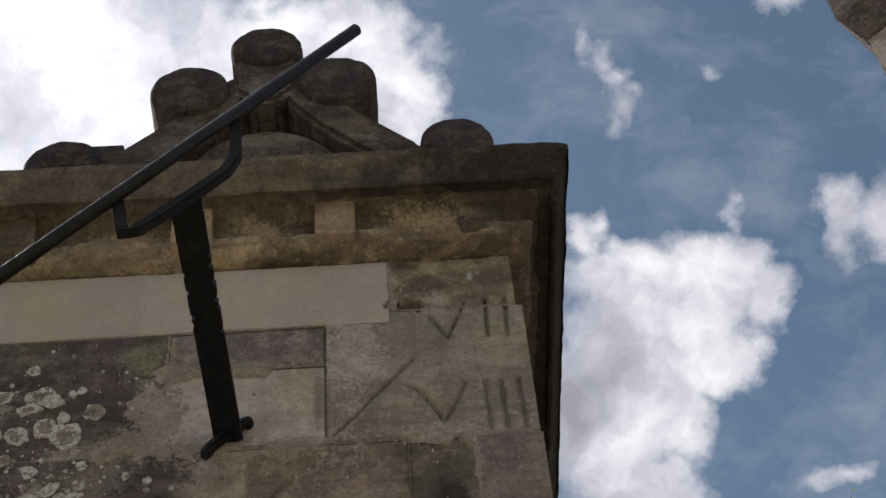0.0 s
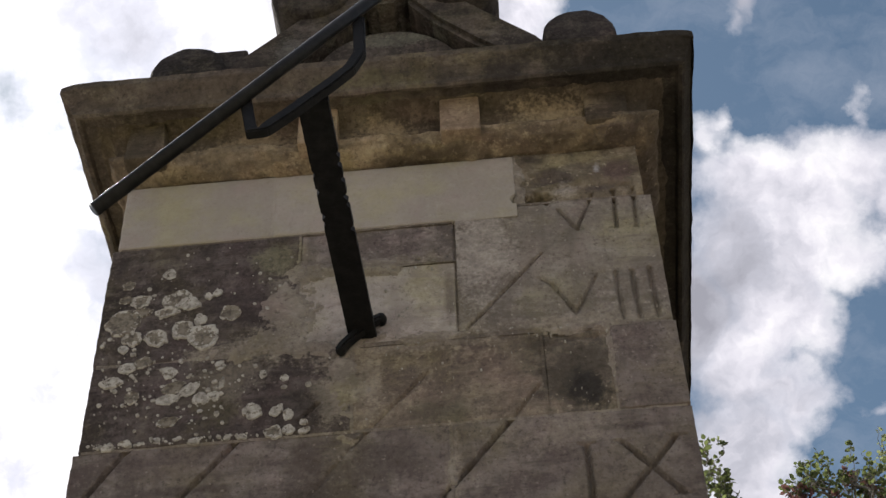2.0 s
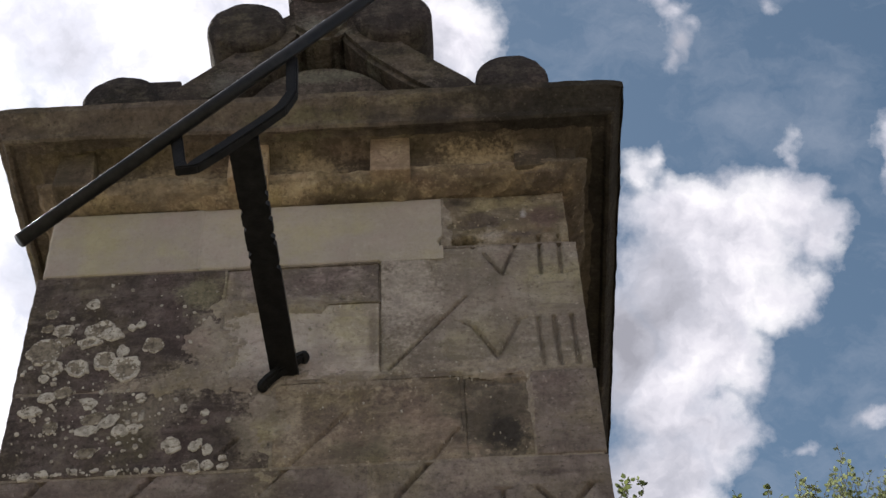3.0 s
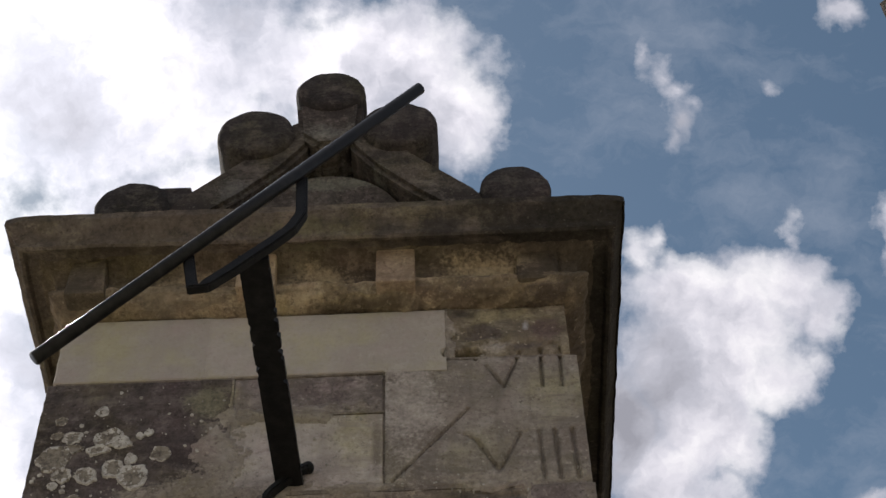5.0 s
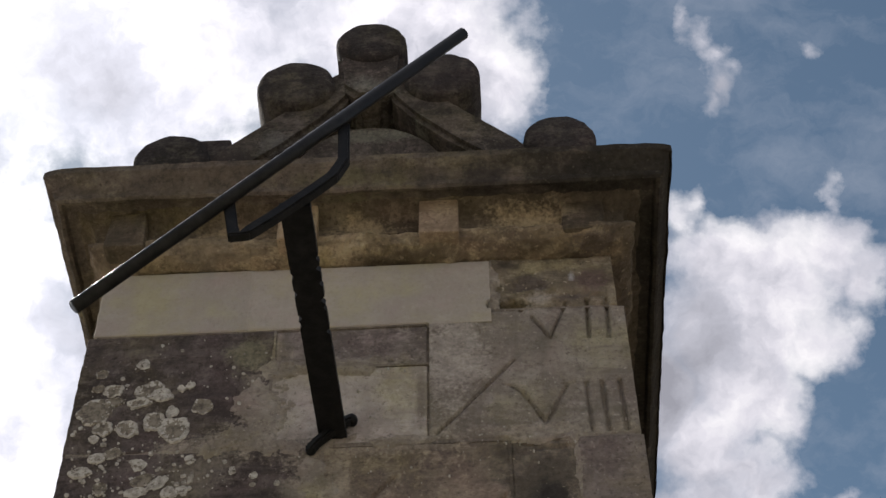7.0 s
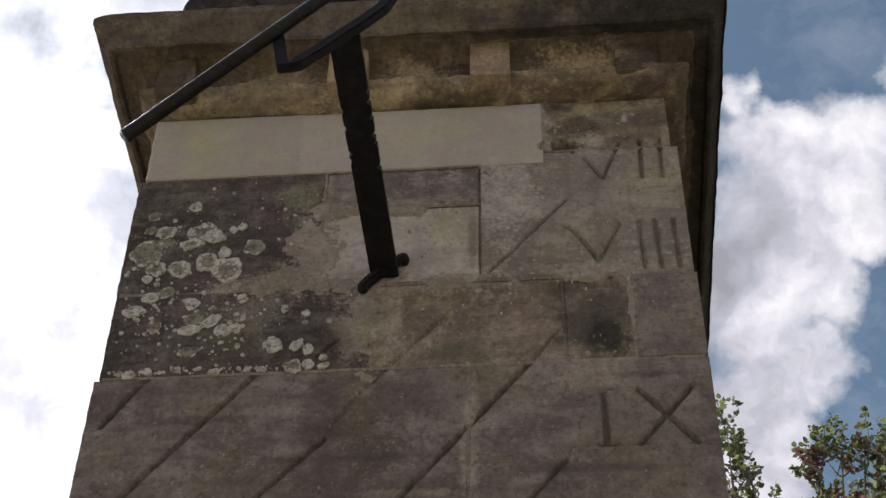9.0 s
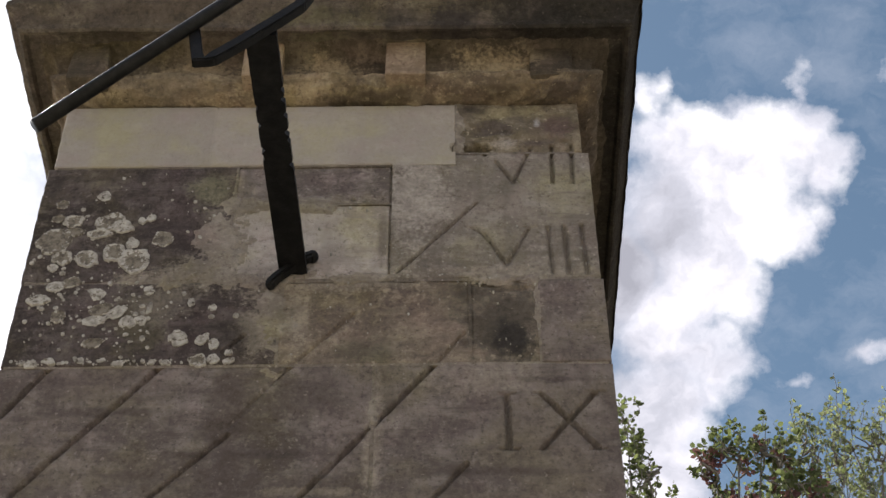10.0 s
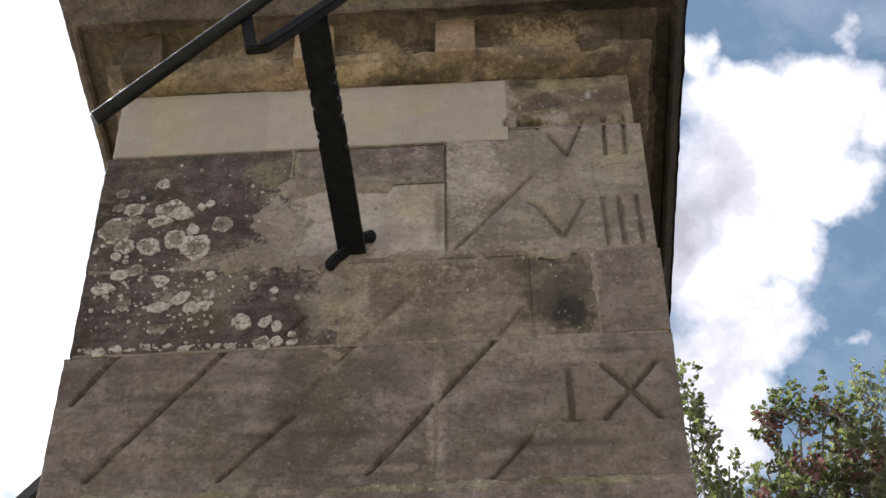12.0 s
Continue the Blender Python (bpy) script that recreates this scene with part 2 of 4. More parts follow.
M_WORN = stone_material("ochre_and_red_stained_stone", (0.215, 0.172, 0.112), (0.10, 0.078, 0.054), (0.30, 0.248, 0.172), 0.4, 0.9, marks=(
    (0.355, 4.155, 0.10, 0.022, (0.25, 0.205, 0.115), 0.8), (0.323, 4.105, 0.060, 0.026, (0.085, 0.066, 0.055), 1.0), (0.285, 4.16, 0.038, 0.018, SOOT, 0.9),
    (0.440, 4.100, 0.052, 0.042, (0.105, 0.070, 0.058), 1.0), (0.400, 4.06, 0.05, 0.014, (0.11, 0.085, 0.07), 0.8), (0.345, 4.062, 0.03, 0.022, PALE, 0.6), (0.408, 4.118, 0.010, 0.018, (0.42, 0.39, 0.36), 0.7)))
M_DARK = stone_material("blackened_stone", (0.096, 0.075, 0.064), (0.043, 0.034, 0.029), (0.175, 0.143, 0.118), marks=(
    (-0.175, 3.79, 0.05, 0.12, BUFF, 0.8), (-0.25, 3.84, 0.07, 0.06, (0.075, 0.057, 0.05), 0.8), (-0.20, 3.93, 0.05, 0.05, (0.20, 0.18, 0.11), 0.6), (-0.22, 3.712, 0.16, 0.03, BUFF, 0.85), (-0.065, 3.62, 0.06, 0.12, BUFF, 0.9), (-0.29, 3.60, 0.06, 0.09, (0.12, 0.105, 0.06), 0.6),
    (-0.25, 3.64, 0.07, 0.05, (0.20, 0.165, 0.13), 0.7), (-0.15, 3.57, 0.06, 0.05, SOOT, 0.6), (0.335, 3.56, 0.05, 0.055, SOOT, 0.65), (0.33, 3.66, 0.06, 0.03, BUFF, 0.5)))
M_BLACK = stone_material("soot_black_stone", (0.050, 0.041, 0.035), (0.023, 0.020, 0.018), (0.105, 0.086, 0.068), 0.12)
M_CREST = stone_material("dark_brown_stone", (0.078, 0.063, 0.050), (0.034, 0.028, 0.023), (0.15, 0.122, 0.094), 0.3, marks=(
    (0.0, 4.86, 0.07, 0.05, (0.19, 0.175, 0.14), 0.6), (0.0, 4.72, 0.13, 0.03, (0.17, 0.16, 0.115), 0.6), (-0.20, 4.66, 0.05, 0.05, (0.16, 0.15, 0.13), 0.5), (0.19, 4.70, 0.05, 0.05, (0.13, 0.10, 0.07), 0.5)))
M_BAND = stone_material("olive_stained_stone", (0.118, 0.092, 0.060), (0.055, 0.043, 0.030), (0.18, 0.143, 0.092), 0.15, 0.9, marks=(
    (0.345, 4.245, 0.11, 0.04, (0.34, 0.26, 0.155), 1.0), (0.02, 4.24, 0.09, 0.035, (0.31, 0.235, 0.14), 0.9), (-0.25, 4.24, 0.10, 0.03, (0.27, 0.205, 0.125), 0.8),
    # darker towards the right end
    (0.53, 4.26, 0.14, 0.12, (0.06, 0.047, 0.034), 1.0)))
M_RENDER = stone_material("lime_render", (0.345, 0.298, 0.240), (0.312, 0.268, 0.213), (0.368, 0.320, 0.260), 0.02, 0.3, grain=0.3)
M_PATCH = stone_material("mortar_patch", (0.36, 0.308, 0.25), (0.24, 0.2, 0.158), (0.42, 0.365, 0.30), 0.1, 0.5, marks=(
    (-0.06, 3.72, 0.10, 0.03, (0.15, 0.12, 0.095), 0.6), (0.12, 3.79, 0.012, 0.10, (0.12, 0.095, 0.075), 0.6)))
M_STRIP = stone_material("grey_brown_stone", (0.20, 0.163, 0.135), (0.11, 0.088, 0.072), (0.30, 0.25, 0.205), marks=((-0.08, 3.90, 0.16, 0.025, PALE, 0.6),))
M_OCHRE = stone_material("ochre_stone", (0.31, 0.225, 0.14), (0.19, 0.137, 0.088), (0.39, 0.30, 0.19))
M_MORTAR = stone_material("mortar", (0.205, 0.168, 0.128), (0.12, 0.097, 0.075), (0.30, 0.255, 0.195))
M_SKIM = stone_material("smeared_mortar", (0.26, 0.218, 0.165), (0.165, 0.135, 0.103), (0.34, 0.29, 0.225), 0.2, 0.8)
M_MOSSY = stone_material("mossy_mortar", (0.26, 0.222, 0.152), (0.105, 0.092, 0.055), (0.37, 0.325, 0.24), 0.3, 0.9)
M_CORNICE = stone_material("stained_cornice_stone", (0.112, 0.088, 0.064), (0.052, 0.042, 0.033), (0.18, 0.145, 0.10), 0.12, 0.9, marks=(
    # the first, widest mark makes the right end nearly black
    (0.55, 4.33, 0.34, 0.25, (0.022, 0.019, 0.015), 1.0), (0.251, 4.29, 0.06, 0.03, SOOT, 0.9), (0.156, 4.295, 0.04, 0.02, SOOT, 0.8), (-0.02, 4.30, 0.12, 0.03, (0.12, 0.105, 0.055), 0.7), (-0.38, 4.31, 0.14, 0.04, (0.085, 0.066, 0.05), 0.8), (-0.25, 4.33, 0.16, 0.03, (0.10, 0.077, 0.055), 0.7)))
M_WEATHERED = stone_material("streaked_moulding_stone", (0.27, 0.202, 0.118), (0.11, 0.083, 0.054), (0.40, 0.32, 0.195), 0.15, 0.95, marks=(
    # the first mark darkens the moulding's right end
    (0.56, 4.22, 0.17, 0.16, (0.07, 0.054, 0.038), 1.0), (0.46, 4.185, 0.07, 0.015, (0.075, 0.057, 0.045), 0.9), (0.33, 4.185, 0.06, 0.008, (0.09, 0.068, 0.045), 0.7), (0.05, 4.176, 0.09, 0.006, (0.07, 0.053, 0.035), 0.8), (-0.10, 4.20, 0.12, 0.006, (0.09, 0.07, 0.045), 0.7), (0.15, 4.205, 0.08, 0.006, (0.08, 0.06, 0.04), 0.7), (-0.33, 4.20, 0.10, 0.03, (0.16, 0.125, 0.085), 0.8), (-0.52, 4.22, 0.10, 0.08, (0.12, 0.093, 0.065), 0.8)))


def iron_material(name, lo, hi, grain, spec):
    m, N = material(name)
    p = place(N)
    n = N.noise(p, 60, 5, 0.6)
    col = N.mix(N.ramp(n, (0.4, 0.0), (0.75, 1.0)), (0.006, 0.006, 0.007), (0.017, 0.017, 0.018))
    surface(N, col, N.ramp(n, (0.3, lo), (0.8, hi)), N.noise(p, 220, 3), grain, 0.0015, spec=spec)
    return m


M_IRON = iron_material("black_iron", 0.42, 0.62, 0.3, 0.16)
M_ROD = iron_material("smooth_black_iron", 0.34, 0.46, 0.10, 0.2)


# bright metal for the bead that stands in for the rod's highlight
def glint_material():
    m, N = material("glint_metal")
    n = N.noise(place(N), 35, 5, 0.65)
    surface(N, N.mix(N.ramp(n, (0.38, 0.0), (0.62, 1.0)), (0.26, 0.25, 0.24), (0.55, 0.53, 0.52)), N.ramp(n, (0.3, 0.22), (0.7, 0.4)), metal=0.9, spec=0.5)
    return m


M_GLINT = glint_material()


def ground_material():
    m, N = material("pale_gravel")
    p = place(N)
    col = N.mix(N.noise(p, 1.5, 5), (0.42, 0.36, 0.275), (0.56, 0.48, 0.37))
    grass = N.ramp(N.noise(p, 0.35, 4), (0.52, 0.0), (0.60, 1.0))
    col = N.mix(grass, col, (0.06, 0.09, 0.025))
    surface(N, col, 0.95, N.noise(p, 60, 4), 0.6, 0.03)
    return m


M_GROUND = ground_material()


def plain_material(name, a, b, scale, rough=0.8, bump=0.3, through=0.0):
    m, N = material(name)
    p = place(N)
    n = N.noise(p, scale, 4)
    isl = N.add("ShaderNodeNewGeometry").outputs["Random Per Island"]
    col = N.mix(N.math("MULTIPLY_ADD", n, 0.5, N.math("MULTIPLY", isl, 0.5)), a, b)
    surface(N, col, rough, n, bump, 0.004)
    if through:
        out = [q for q in m.node_tree.nodes if q.type == "OUTPUT_MATERIAL"][0]
        bs = [q for q in m.node_tree.nodes if q.type == "BSDF_PRINCIPLED"][0]
        tr = N.add("ShaderNodeBsdfTranslucent", N.mix(1.0, col, (1.8, 1.9, 1.35), "MULTIPLY"))
        mx = N.add("ShaderNodeMixShader", through, bs.outputs[0], tr.outputs[0])
        m.node_tree.links.new(mx.outputs[0], out.inputs[0])
    return m


M_BARK = plain_material("bark", (0.11, 0.098, 0.085), (0.22, 0.20, 0.175), 40)
M_LEAF = plain_material("leaf", (0.045, 0.056, 0.030), (0.140, 0.155, 0.078), 9, 0.5, 0.1, 0.58)
M_PALE_LEAF = plain_material("young_leaf", (0.115, 0.130, 0.080), (0.205, 0.216, 0.145), 9, 0.66, 0.1, 0.6)
M_BLOSSOM = plain_material("blossom", (0.11, 0.052, 0.062), (0.26, 0.135, 0.15), 14, 0.7, 0.1, 0.25)
M_SLATE = plain_material("slate", (0.035, 0.033, 0.035), (0.07, 0.065, 0.068), 5, 0.6)


def lichen_material(name, a, b):
    m, N = material(name)
    p = place(N)
    n = N.noise(p, 75, 7, 0.72)
    isl = N.add("ShaderNodeNewGeometry").outputs["Random Per Island"]
    col = N.mix(N.ramp(n, (0.38, 0.0), (0.58, 1.0)), a, b)
    col = N.mix(N.math("MULTIPLY", isl, 0.5), col, N.mix(1.0, col, (0.62, 0.60, 0.55), "MULTIPLY"))
    surface(N, col, 0.95, N.noise(p, 260, 4), 0.6, 0.003, spec=0.1)
    return m


M_LICHEN = lichen_material("lichen", (0.25, 0.23, 0.205), (0.50, 0.475, 0.44))
M_LICHEN_OLD = lichen_material("old_lichen", (0.10, 0.085, 0.072), (0.25, 0.222, 0.185))

# ---------------------------------------------------------------- mesh helpers


def link(name, bm, mat, parent=None, label="", smooth=False):
    me = bpy.data.meshes.new(name)
    bm.to_mesh(me)
    bm.free()
    for q in me.polygons:
        q.use_smooth = smooth
    me.materials.append(mat)
    ob = new(name, me)
    if parent:
        ob.parent = parent
    if label:
        ob["label"] = label
    return ob


def part(name, bm, mat, parent, label="", smooth=False):
    return link(name, bm, mat, parent, label, smooth)


def holder(name, at=(0, 0, 0)):
    ob = new(name)
    ob.location = at
    ob.empty_display_size = 0.1
    return ob


def box_bm(x0, x1, y0, y1, z0, z1, bevel=0.0):
    bm = bmesh.new()
    bmesh.ops.create_cube(bm, size=1, matrix=Matrix.Translation(((x0 + x1) / 2, (y0 + y1) / 2, (z0 + z1) / 2)) @ Matrix.Diagonal((x1 - x0, y1 - y0, z1 - z0, 1)))
    if bevel:
        bmesh.ops.bevel(bm, geom=bm.edges[:], offset=bevel, segments=2, affect="EDGES", profile=0.6)
    return bm


def rough_up(bm, amount, scale, seed=0.0):
    """Wears a mesh: pushes its points about by smooth noise."""
    for v in bm.verts:
        q = v.co * scale + Vector((seed, seed * 1.7, -seed))
        v.co += noise.noise_vector(q) * amount + noise.noise_vector(q * 3.1) * amount * 0.4


# ---------------------------------------------------------------- ground
bm = bmesh.new()
bmesh.ops.create_grid(bm, x_segments=40, y_segments=40, size=600)
ground = tagged(link("ground", bm, M_GROUND), "pale gravel and grass ground around the pillar", "ground", kind="structure")

# ---------------------------------------------------------------- the dial pillar
pillar = tagged(holder("sundial_pillar"), "weathered stone sundial pillar with carved east dial and scrolled cap", "sundial pillar")

# carved hour lines and numerals: x, z of both ends, width, depth
GROOVES = [
    (0.216, 3.504, 0.005, 3.232, 0.013, 0.009), (0.288, 3.893, 0.148, 3.717, 0.009, 0.006),
    (-0.242, 3.500, -0.440, 3.242, 0.014, 0.008), (-0.417, 3.510, -0.486, 3.399, 0.014, 0.008),
    (0.263, 3.292, 0.201, 3.213, 0.012, 0.007), (0.075, 3.620, -0.048, 3.472, 0.011, 0.004), (0.262, 3.570, 0.216, 3.504, 0.010, 0.004),
    (-0.117, 3.355, -0.229, 3.231, 0.012, 0.006), (-0.048, 3.472, -0.117, 3.370, 0.010, 0.002), (-0.108, 3.570, -0.140, 3.535, 0.011, 0.005),
    (0.327, 4.008, 0.358, 3.947, 0.009, 0.006), (0.358, 3.947, 0.393, 4.045, 0.009, 0.006),
    (0.433, 4.050, 0.430, 3.949, 0.011, 0.008), (0.470, 4.050, 0.467, 3.947, 0.011, 0.007),
    (0.280, 3.826, 0.301, 3.810, 0.008, 0.004), (0.301, 3.810, 0.339, 3.733, 0.011, 0.006), (0.339, 3.733, 0.380, 3.822, 0.010, 0.005),
    (0.415, 3.828, 0.418, 3.712, 0.011, 0.005), (0.444, 3.828, 0.447, 3.712, 0.012, 0.006),
    (0.475, 3.829, 0.479, 3.710, 0.012, 0.006),
    (0.329, 3.432, 0.331, 3.324, 0.013, 0.009), (0.385, 3.434, 0.470, 3.322, 0.012, 0.008),
    (0.472, 3.436, 0.383, 3.322, 0.013, 0.009),
    (0.270, 3.830, 0.296, 3.826, 0.005, 0.003), (0.372, 3.829, 0.398, 3.830, 0.005, 0.003),
    (0.316, 3.435, 0.343, 3.435, 0.007, 0.004), (0.316, 3.322, 0.347, 3.322, 0.007, 0.004),
    (0.372, 3.437, 0.400, 3.437, 0.006, 0.003), (0.456, 3.438, 0.490, 3.438, 0.006, 0.003),
    (0.367, 3.320, 0.396, 3.320, 0.006, 0.003), (0.457, 3.320, 0.485, 3.320, 0.006, 0.003),
    (0.418, 3.946, 0.442, 3.946, 0.005, 0.003), (0.458, 3.944, 0.478, 3.944, 0.005, 0.003),
]


PITS = [(0.287, 4.045, 0.034, 0.013, 0.03), (0.30, 4.10, 0.03, 0.02, 0.006), (0.35, 4.075, 0.025, 0.012, 0.006), (0.41, 4.07, 0.03, 0.010, 0.005), (0.345, 3.675, 0.028, 0.007, 0.005),
        (0.455, 4.062, 0.02, 0.007, 0.006), (0.385, 4.13, 0.012, 0.016, 0.004), (0.31, 3.685, 0.02, 0.006, 0.004)]


def carved(x, z):
    """How far the face is cut back at a place."""
    d = 0.0
    for px, pz, a, b, h in PITS:
        r = math.hypot((x - px) / a, (z - pz) / b) * 0.75 + 0.55 * noise.noise(Vector((x * 70, 3, z * 70)))
        if r < 1:
            d = max(d, h * min(1.0, 1.3 * (1 - r)))
    for x0, z0, x1, z1, w, h in GROOVES:
        ax, az = x1 - x0, z1 - z0
        k = max(0.0, min(1.0, ((x - x0) * ax + (z - z0) * az) / (ax * ax + az * az)))
        r = math.hypot(x - x0 - k * ax, z - z0 - k * az)
        w *= 0.95 + 0.35 * noise.noise(Vector((x * 45, 7, z * 45)))
        if r < w * 0.47:
            d = max(d, 1.6 * h * min(1.0, 1.7 * (1 - r / (w * 0.47))))
    return d


def face_stone(x0, x1, z0, z1, mat, y=0.0, wear=0.0025, label="", step=0.0026, edge=0.0026):
    """An ashlar with a finely cut front at y, worn round its edges."""
    nx, nz = max(2, round((x1 - x0) / step)), max(2, round((z1 - z0) / step))
    verts, faces = [], []
    for j in range(nz + 1):
        for i in range(nx + 1):
            x, z = x0 + (x1 - x0) * i / nx, z0 + (z1 - z0) * j / nz
            e = min(x - x0, x1 - x, z - z0, z1 - z)
            q = Vector((x * 9, y * 40 + x0 * 7, z * 9))
            n1, n2 = noise.noise(q), noise.noise(q * 5.3)
            chip = 0.5 + 0.9 * max(0, noise.noise(q * 2.1 + Vector((5, 0, 3))))
            back = edge * chip * max(0, 1 - e / (edge * 1.4 * chip + 1e-6)) ** 2
            verts.append((x + 0.0009 * n2 * (e < 0.002), y + back + wear * (n1 + 0.4 * n2) + carved(x, z), z + 0.002 * n1 * (e < 0.002)))
    for j in range(nz):
        for i in range(nx):
            a = j * (nx + 1) + i
            faces.append((a, a + 1, a + nx + 2, a + nx + 1))
    rim = [i for i in range(nx + 1)] + [(j + 1) * (nx + 1) - 1 for j in range(1, nz + 1)]
    rim += [nz * (nx + 1) + i for i in range(nx - 1, -1, -1)] + [j * (nx + 1) for j in range(nz - 1, 0, -1)]
    base = len(verts)
    verts += [(verts[i][0], 0.10, verts[i][2]) for i in rim]
    for k in range(len(rim)):
        l = (k + 1) % len(rim)
        faces.append((rim[l], rim[k], base + k, base + l))
    me = bpy.data.meshes.new("stone")
    me.from_pydata(verts, [], faces)
    me.materials.append(mat)
    for q in me.polygons:
        q.use_smooth = True
    ob = new("stone", me)
    ob.parent = pillar
    if label:
        ob["label"] = label
    return ob


# solid core that shows as mortar in the joints; it widens slightly to the ground
def core(z0, z1, half0, half1, y0, y1):
    bm = bmesh.new()
    lo = [bm.verts.new(c) for c in ((-half0, y0, z0), (half0, y0, z0), (half0, y1, z0), (-half0, y1, z0))]
    hi = [bm.verts.new(c) for c in ((-half1, y0, z1), (half1, y0, z1), (half1, y1, z1), (-half1, y1, z1))]
    bm.faces.new(lo[::-1])
    bm.faces.new(hi)
    for i in range(4):
        j = (i + 1) % 4
        bm.faces.new((lo[i], lo[j], hi[j], hi[i]))
    return bm


part("core", core(0.0, 4.30, 0.51, 0.48, 0.035, 0.99), M_MORTAR, pillar, "mortar bed and rubble core")
part("shaft", core(0.0, 3.195, 0.55, 0.509, -0.002, 1.0), M_STONE, pillar)


def mortar(x0, x1, z0, z1, y=0.001, mat=M_MORTAR):
    """A pointed joint: a narrow, slightly uneven strip between stones."""
    bm = bmesh.new()
    n = max(2, round(max(x1 - x0, z1 - z0) / 0.012))
    rows = []
    for i in range(n + 1):
        k = i / n
        if x1 - x0 > z1 - z0:
            pair = ((x0 + (x1 - x0) * k, z0), (x0 + (x1 - x0) * k, z1))
        else:
            pair = ((x1, z0 + (z1 - z0) * k), (x0, z0 + (z1 - z0) * k))
        f = y + 0.0016 * noise.noise(Vector((pair[0][0] * 30, 2, pair[0][1] * 30)))
        rows.append([bm.verts.new((px, py, pz)) for (px, pz), py in ((pair[0], 0.04), (pair[0], f), (pair[1], f), (pair[1], 0.04))])
    for p, q in zip(rows, rows[1:]):
        for i in range(3):
            bm.faces.new((p[i], q[i], q[i + 1], p[i + 1]))
    bmesh.ops.recalc_face_normals(bm, faces=bm.faces[:])
    part("joint", bm, mat, pillar)


for x0, x1, z0, z1 in ((-0.49, 0.13, 3.997, 4.002), (0.253, 0.488, 4.028, 4.033), (-0.50, 0.50, 3.694, 3.703), (-0.50, 0.50, 3.499, 3.505), (-0.51, 0.51, 3.193, 3.209),
                       (-0.153, 0.134, 3.892, 3.898), (-0.155, -0.150, 3.70, 4.0), (-0.053, -0.047, 3.505, 3.694), 
                       (0.387, 0.392, 3.505, 3.694), (0.110, 0.116, 3.21, 3.499), (0.251, 0.257, 4.03, 4.176)):
    mortar(x0, x1, z0, z1)
mortar(-0.209, -0.204, 4.002, 4.171, -0.0018, M_RENDER)
mortar(0.134, 0.252, 3.998, 4.034, -0.0016, M_RENDER)
mortar(0.270, 0.276, 3.505, 3.694, 0.0012, M_BROWN)
mortar(0.130, 0.136, 3.70, 3.998, 0.0075)

S = face_stone
S(-0.496, -0.2075, 4.000, 4.174, M_RENDER, -0.002, 0.0012, "smooth pale lime render patch")
S(-0.2055, 0.252, 4.001, 4.172, M_RENDER, -0.002, 0.0012, "smooth pale lime render patch")
S(0.256, 0.489, 4.032, 4.178, M_WORN, 0.002, 0.006, "badly worn corner stone")
S(-0.506, -0.154, 3.699, 3.998, M_DARK, 0.0, 0.003, "dark stone crusted with lichen")
S(-0.151, 0.131, 3.897, 3.999, M_STRIP, 0.004, 0.002)
S(-0.151, 0.131, 3.699, 3.893, M_PATCH, 0.004, 0.0015, "pale mortar repair round the iron arm")
S(0.135, 0.501, 3.702, 4.029, M_SLAB, 0.0, 0.0022, "ashlar with carved hour line and numerals")
S(-0.505, -0.052, 3.504, 3.696, M_DARK, 0.0, 0.003, "dark stone spotted with lichen")
S(-0.048, 0.271, 3.504, 3.694, M_BROWN, 0.001, 0.003)
S(0.275, 0.388, 3.504, 3.692, M_BROWN, 0.0025, 0.004, "recessed darker stone")
S(0.391, 0.505, 3.504, 3.696, M_STONE, -0.001, 0.003)
S(-0.513, 0.111, 3.208, 3.500, M_STONE, 0.001, 0.002)
S(0.115, 0.506, 3.208, 3.500, M_STONE, 0.0, 0.002, "ashlar with a carved hour numeral")


def smear(x0, z0, a, b, seed, thick=0.0035, mat=M_SKIM, label="cream mortar smeared over a joint"):
    """Mortar wiped over a joint: a thin ragged crust that sinks into the stone at its edge."""
    step = 0.003
    nx, nz = round(2.8 * a / step), round(2.8 * b / step)
    verts, faces = [], []
    for j in range(nz + 1):
        for i in range(nx + 1):
            x, z = x0 - 1.4 * a + i * step, z0 - 1.4 * b + j * step
            k = 1 - math.hypot((x - x0) / a, (z - z0) / b)
            q = Vector((x * 22, seed, z * 22))
            k += 0.9 * noise.noise(q) + 0.5 * noise.noise(q * 2.7) + 0.3 * noise.noise(q * 6.5)
            verts.append((x, 0.004 - (0.004 + thick) * min(1.0, max(0.0, k * 1.6)) ** 0.6 + 0.0005 * noise.noise(q * 9), z))
    at = lambda i, j: j * (nx + 1) + i
    for j in range(nz):
        for i in range(nx):
            c = (at(i, j), at(i + 1, j), at(i + 1, j + 1), at(i, j + 1))
            if min(verts[v][1] for v in c) < 0.0035:
                faces.append(c)
    me = bpy.data.meshes.new("mortar_smear")
    me.from_pydata(verts, [], faces)
    bm = bmesh.new()
    bm.from_mesh(me)
    bmesh.ops.delete(bm, geom=[v for v in bm.verts if not v.link_faces], context="VERTS")
    part("mortar_smear", bm, mat, pillar, label, True)


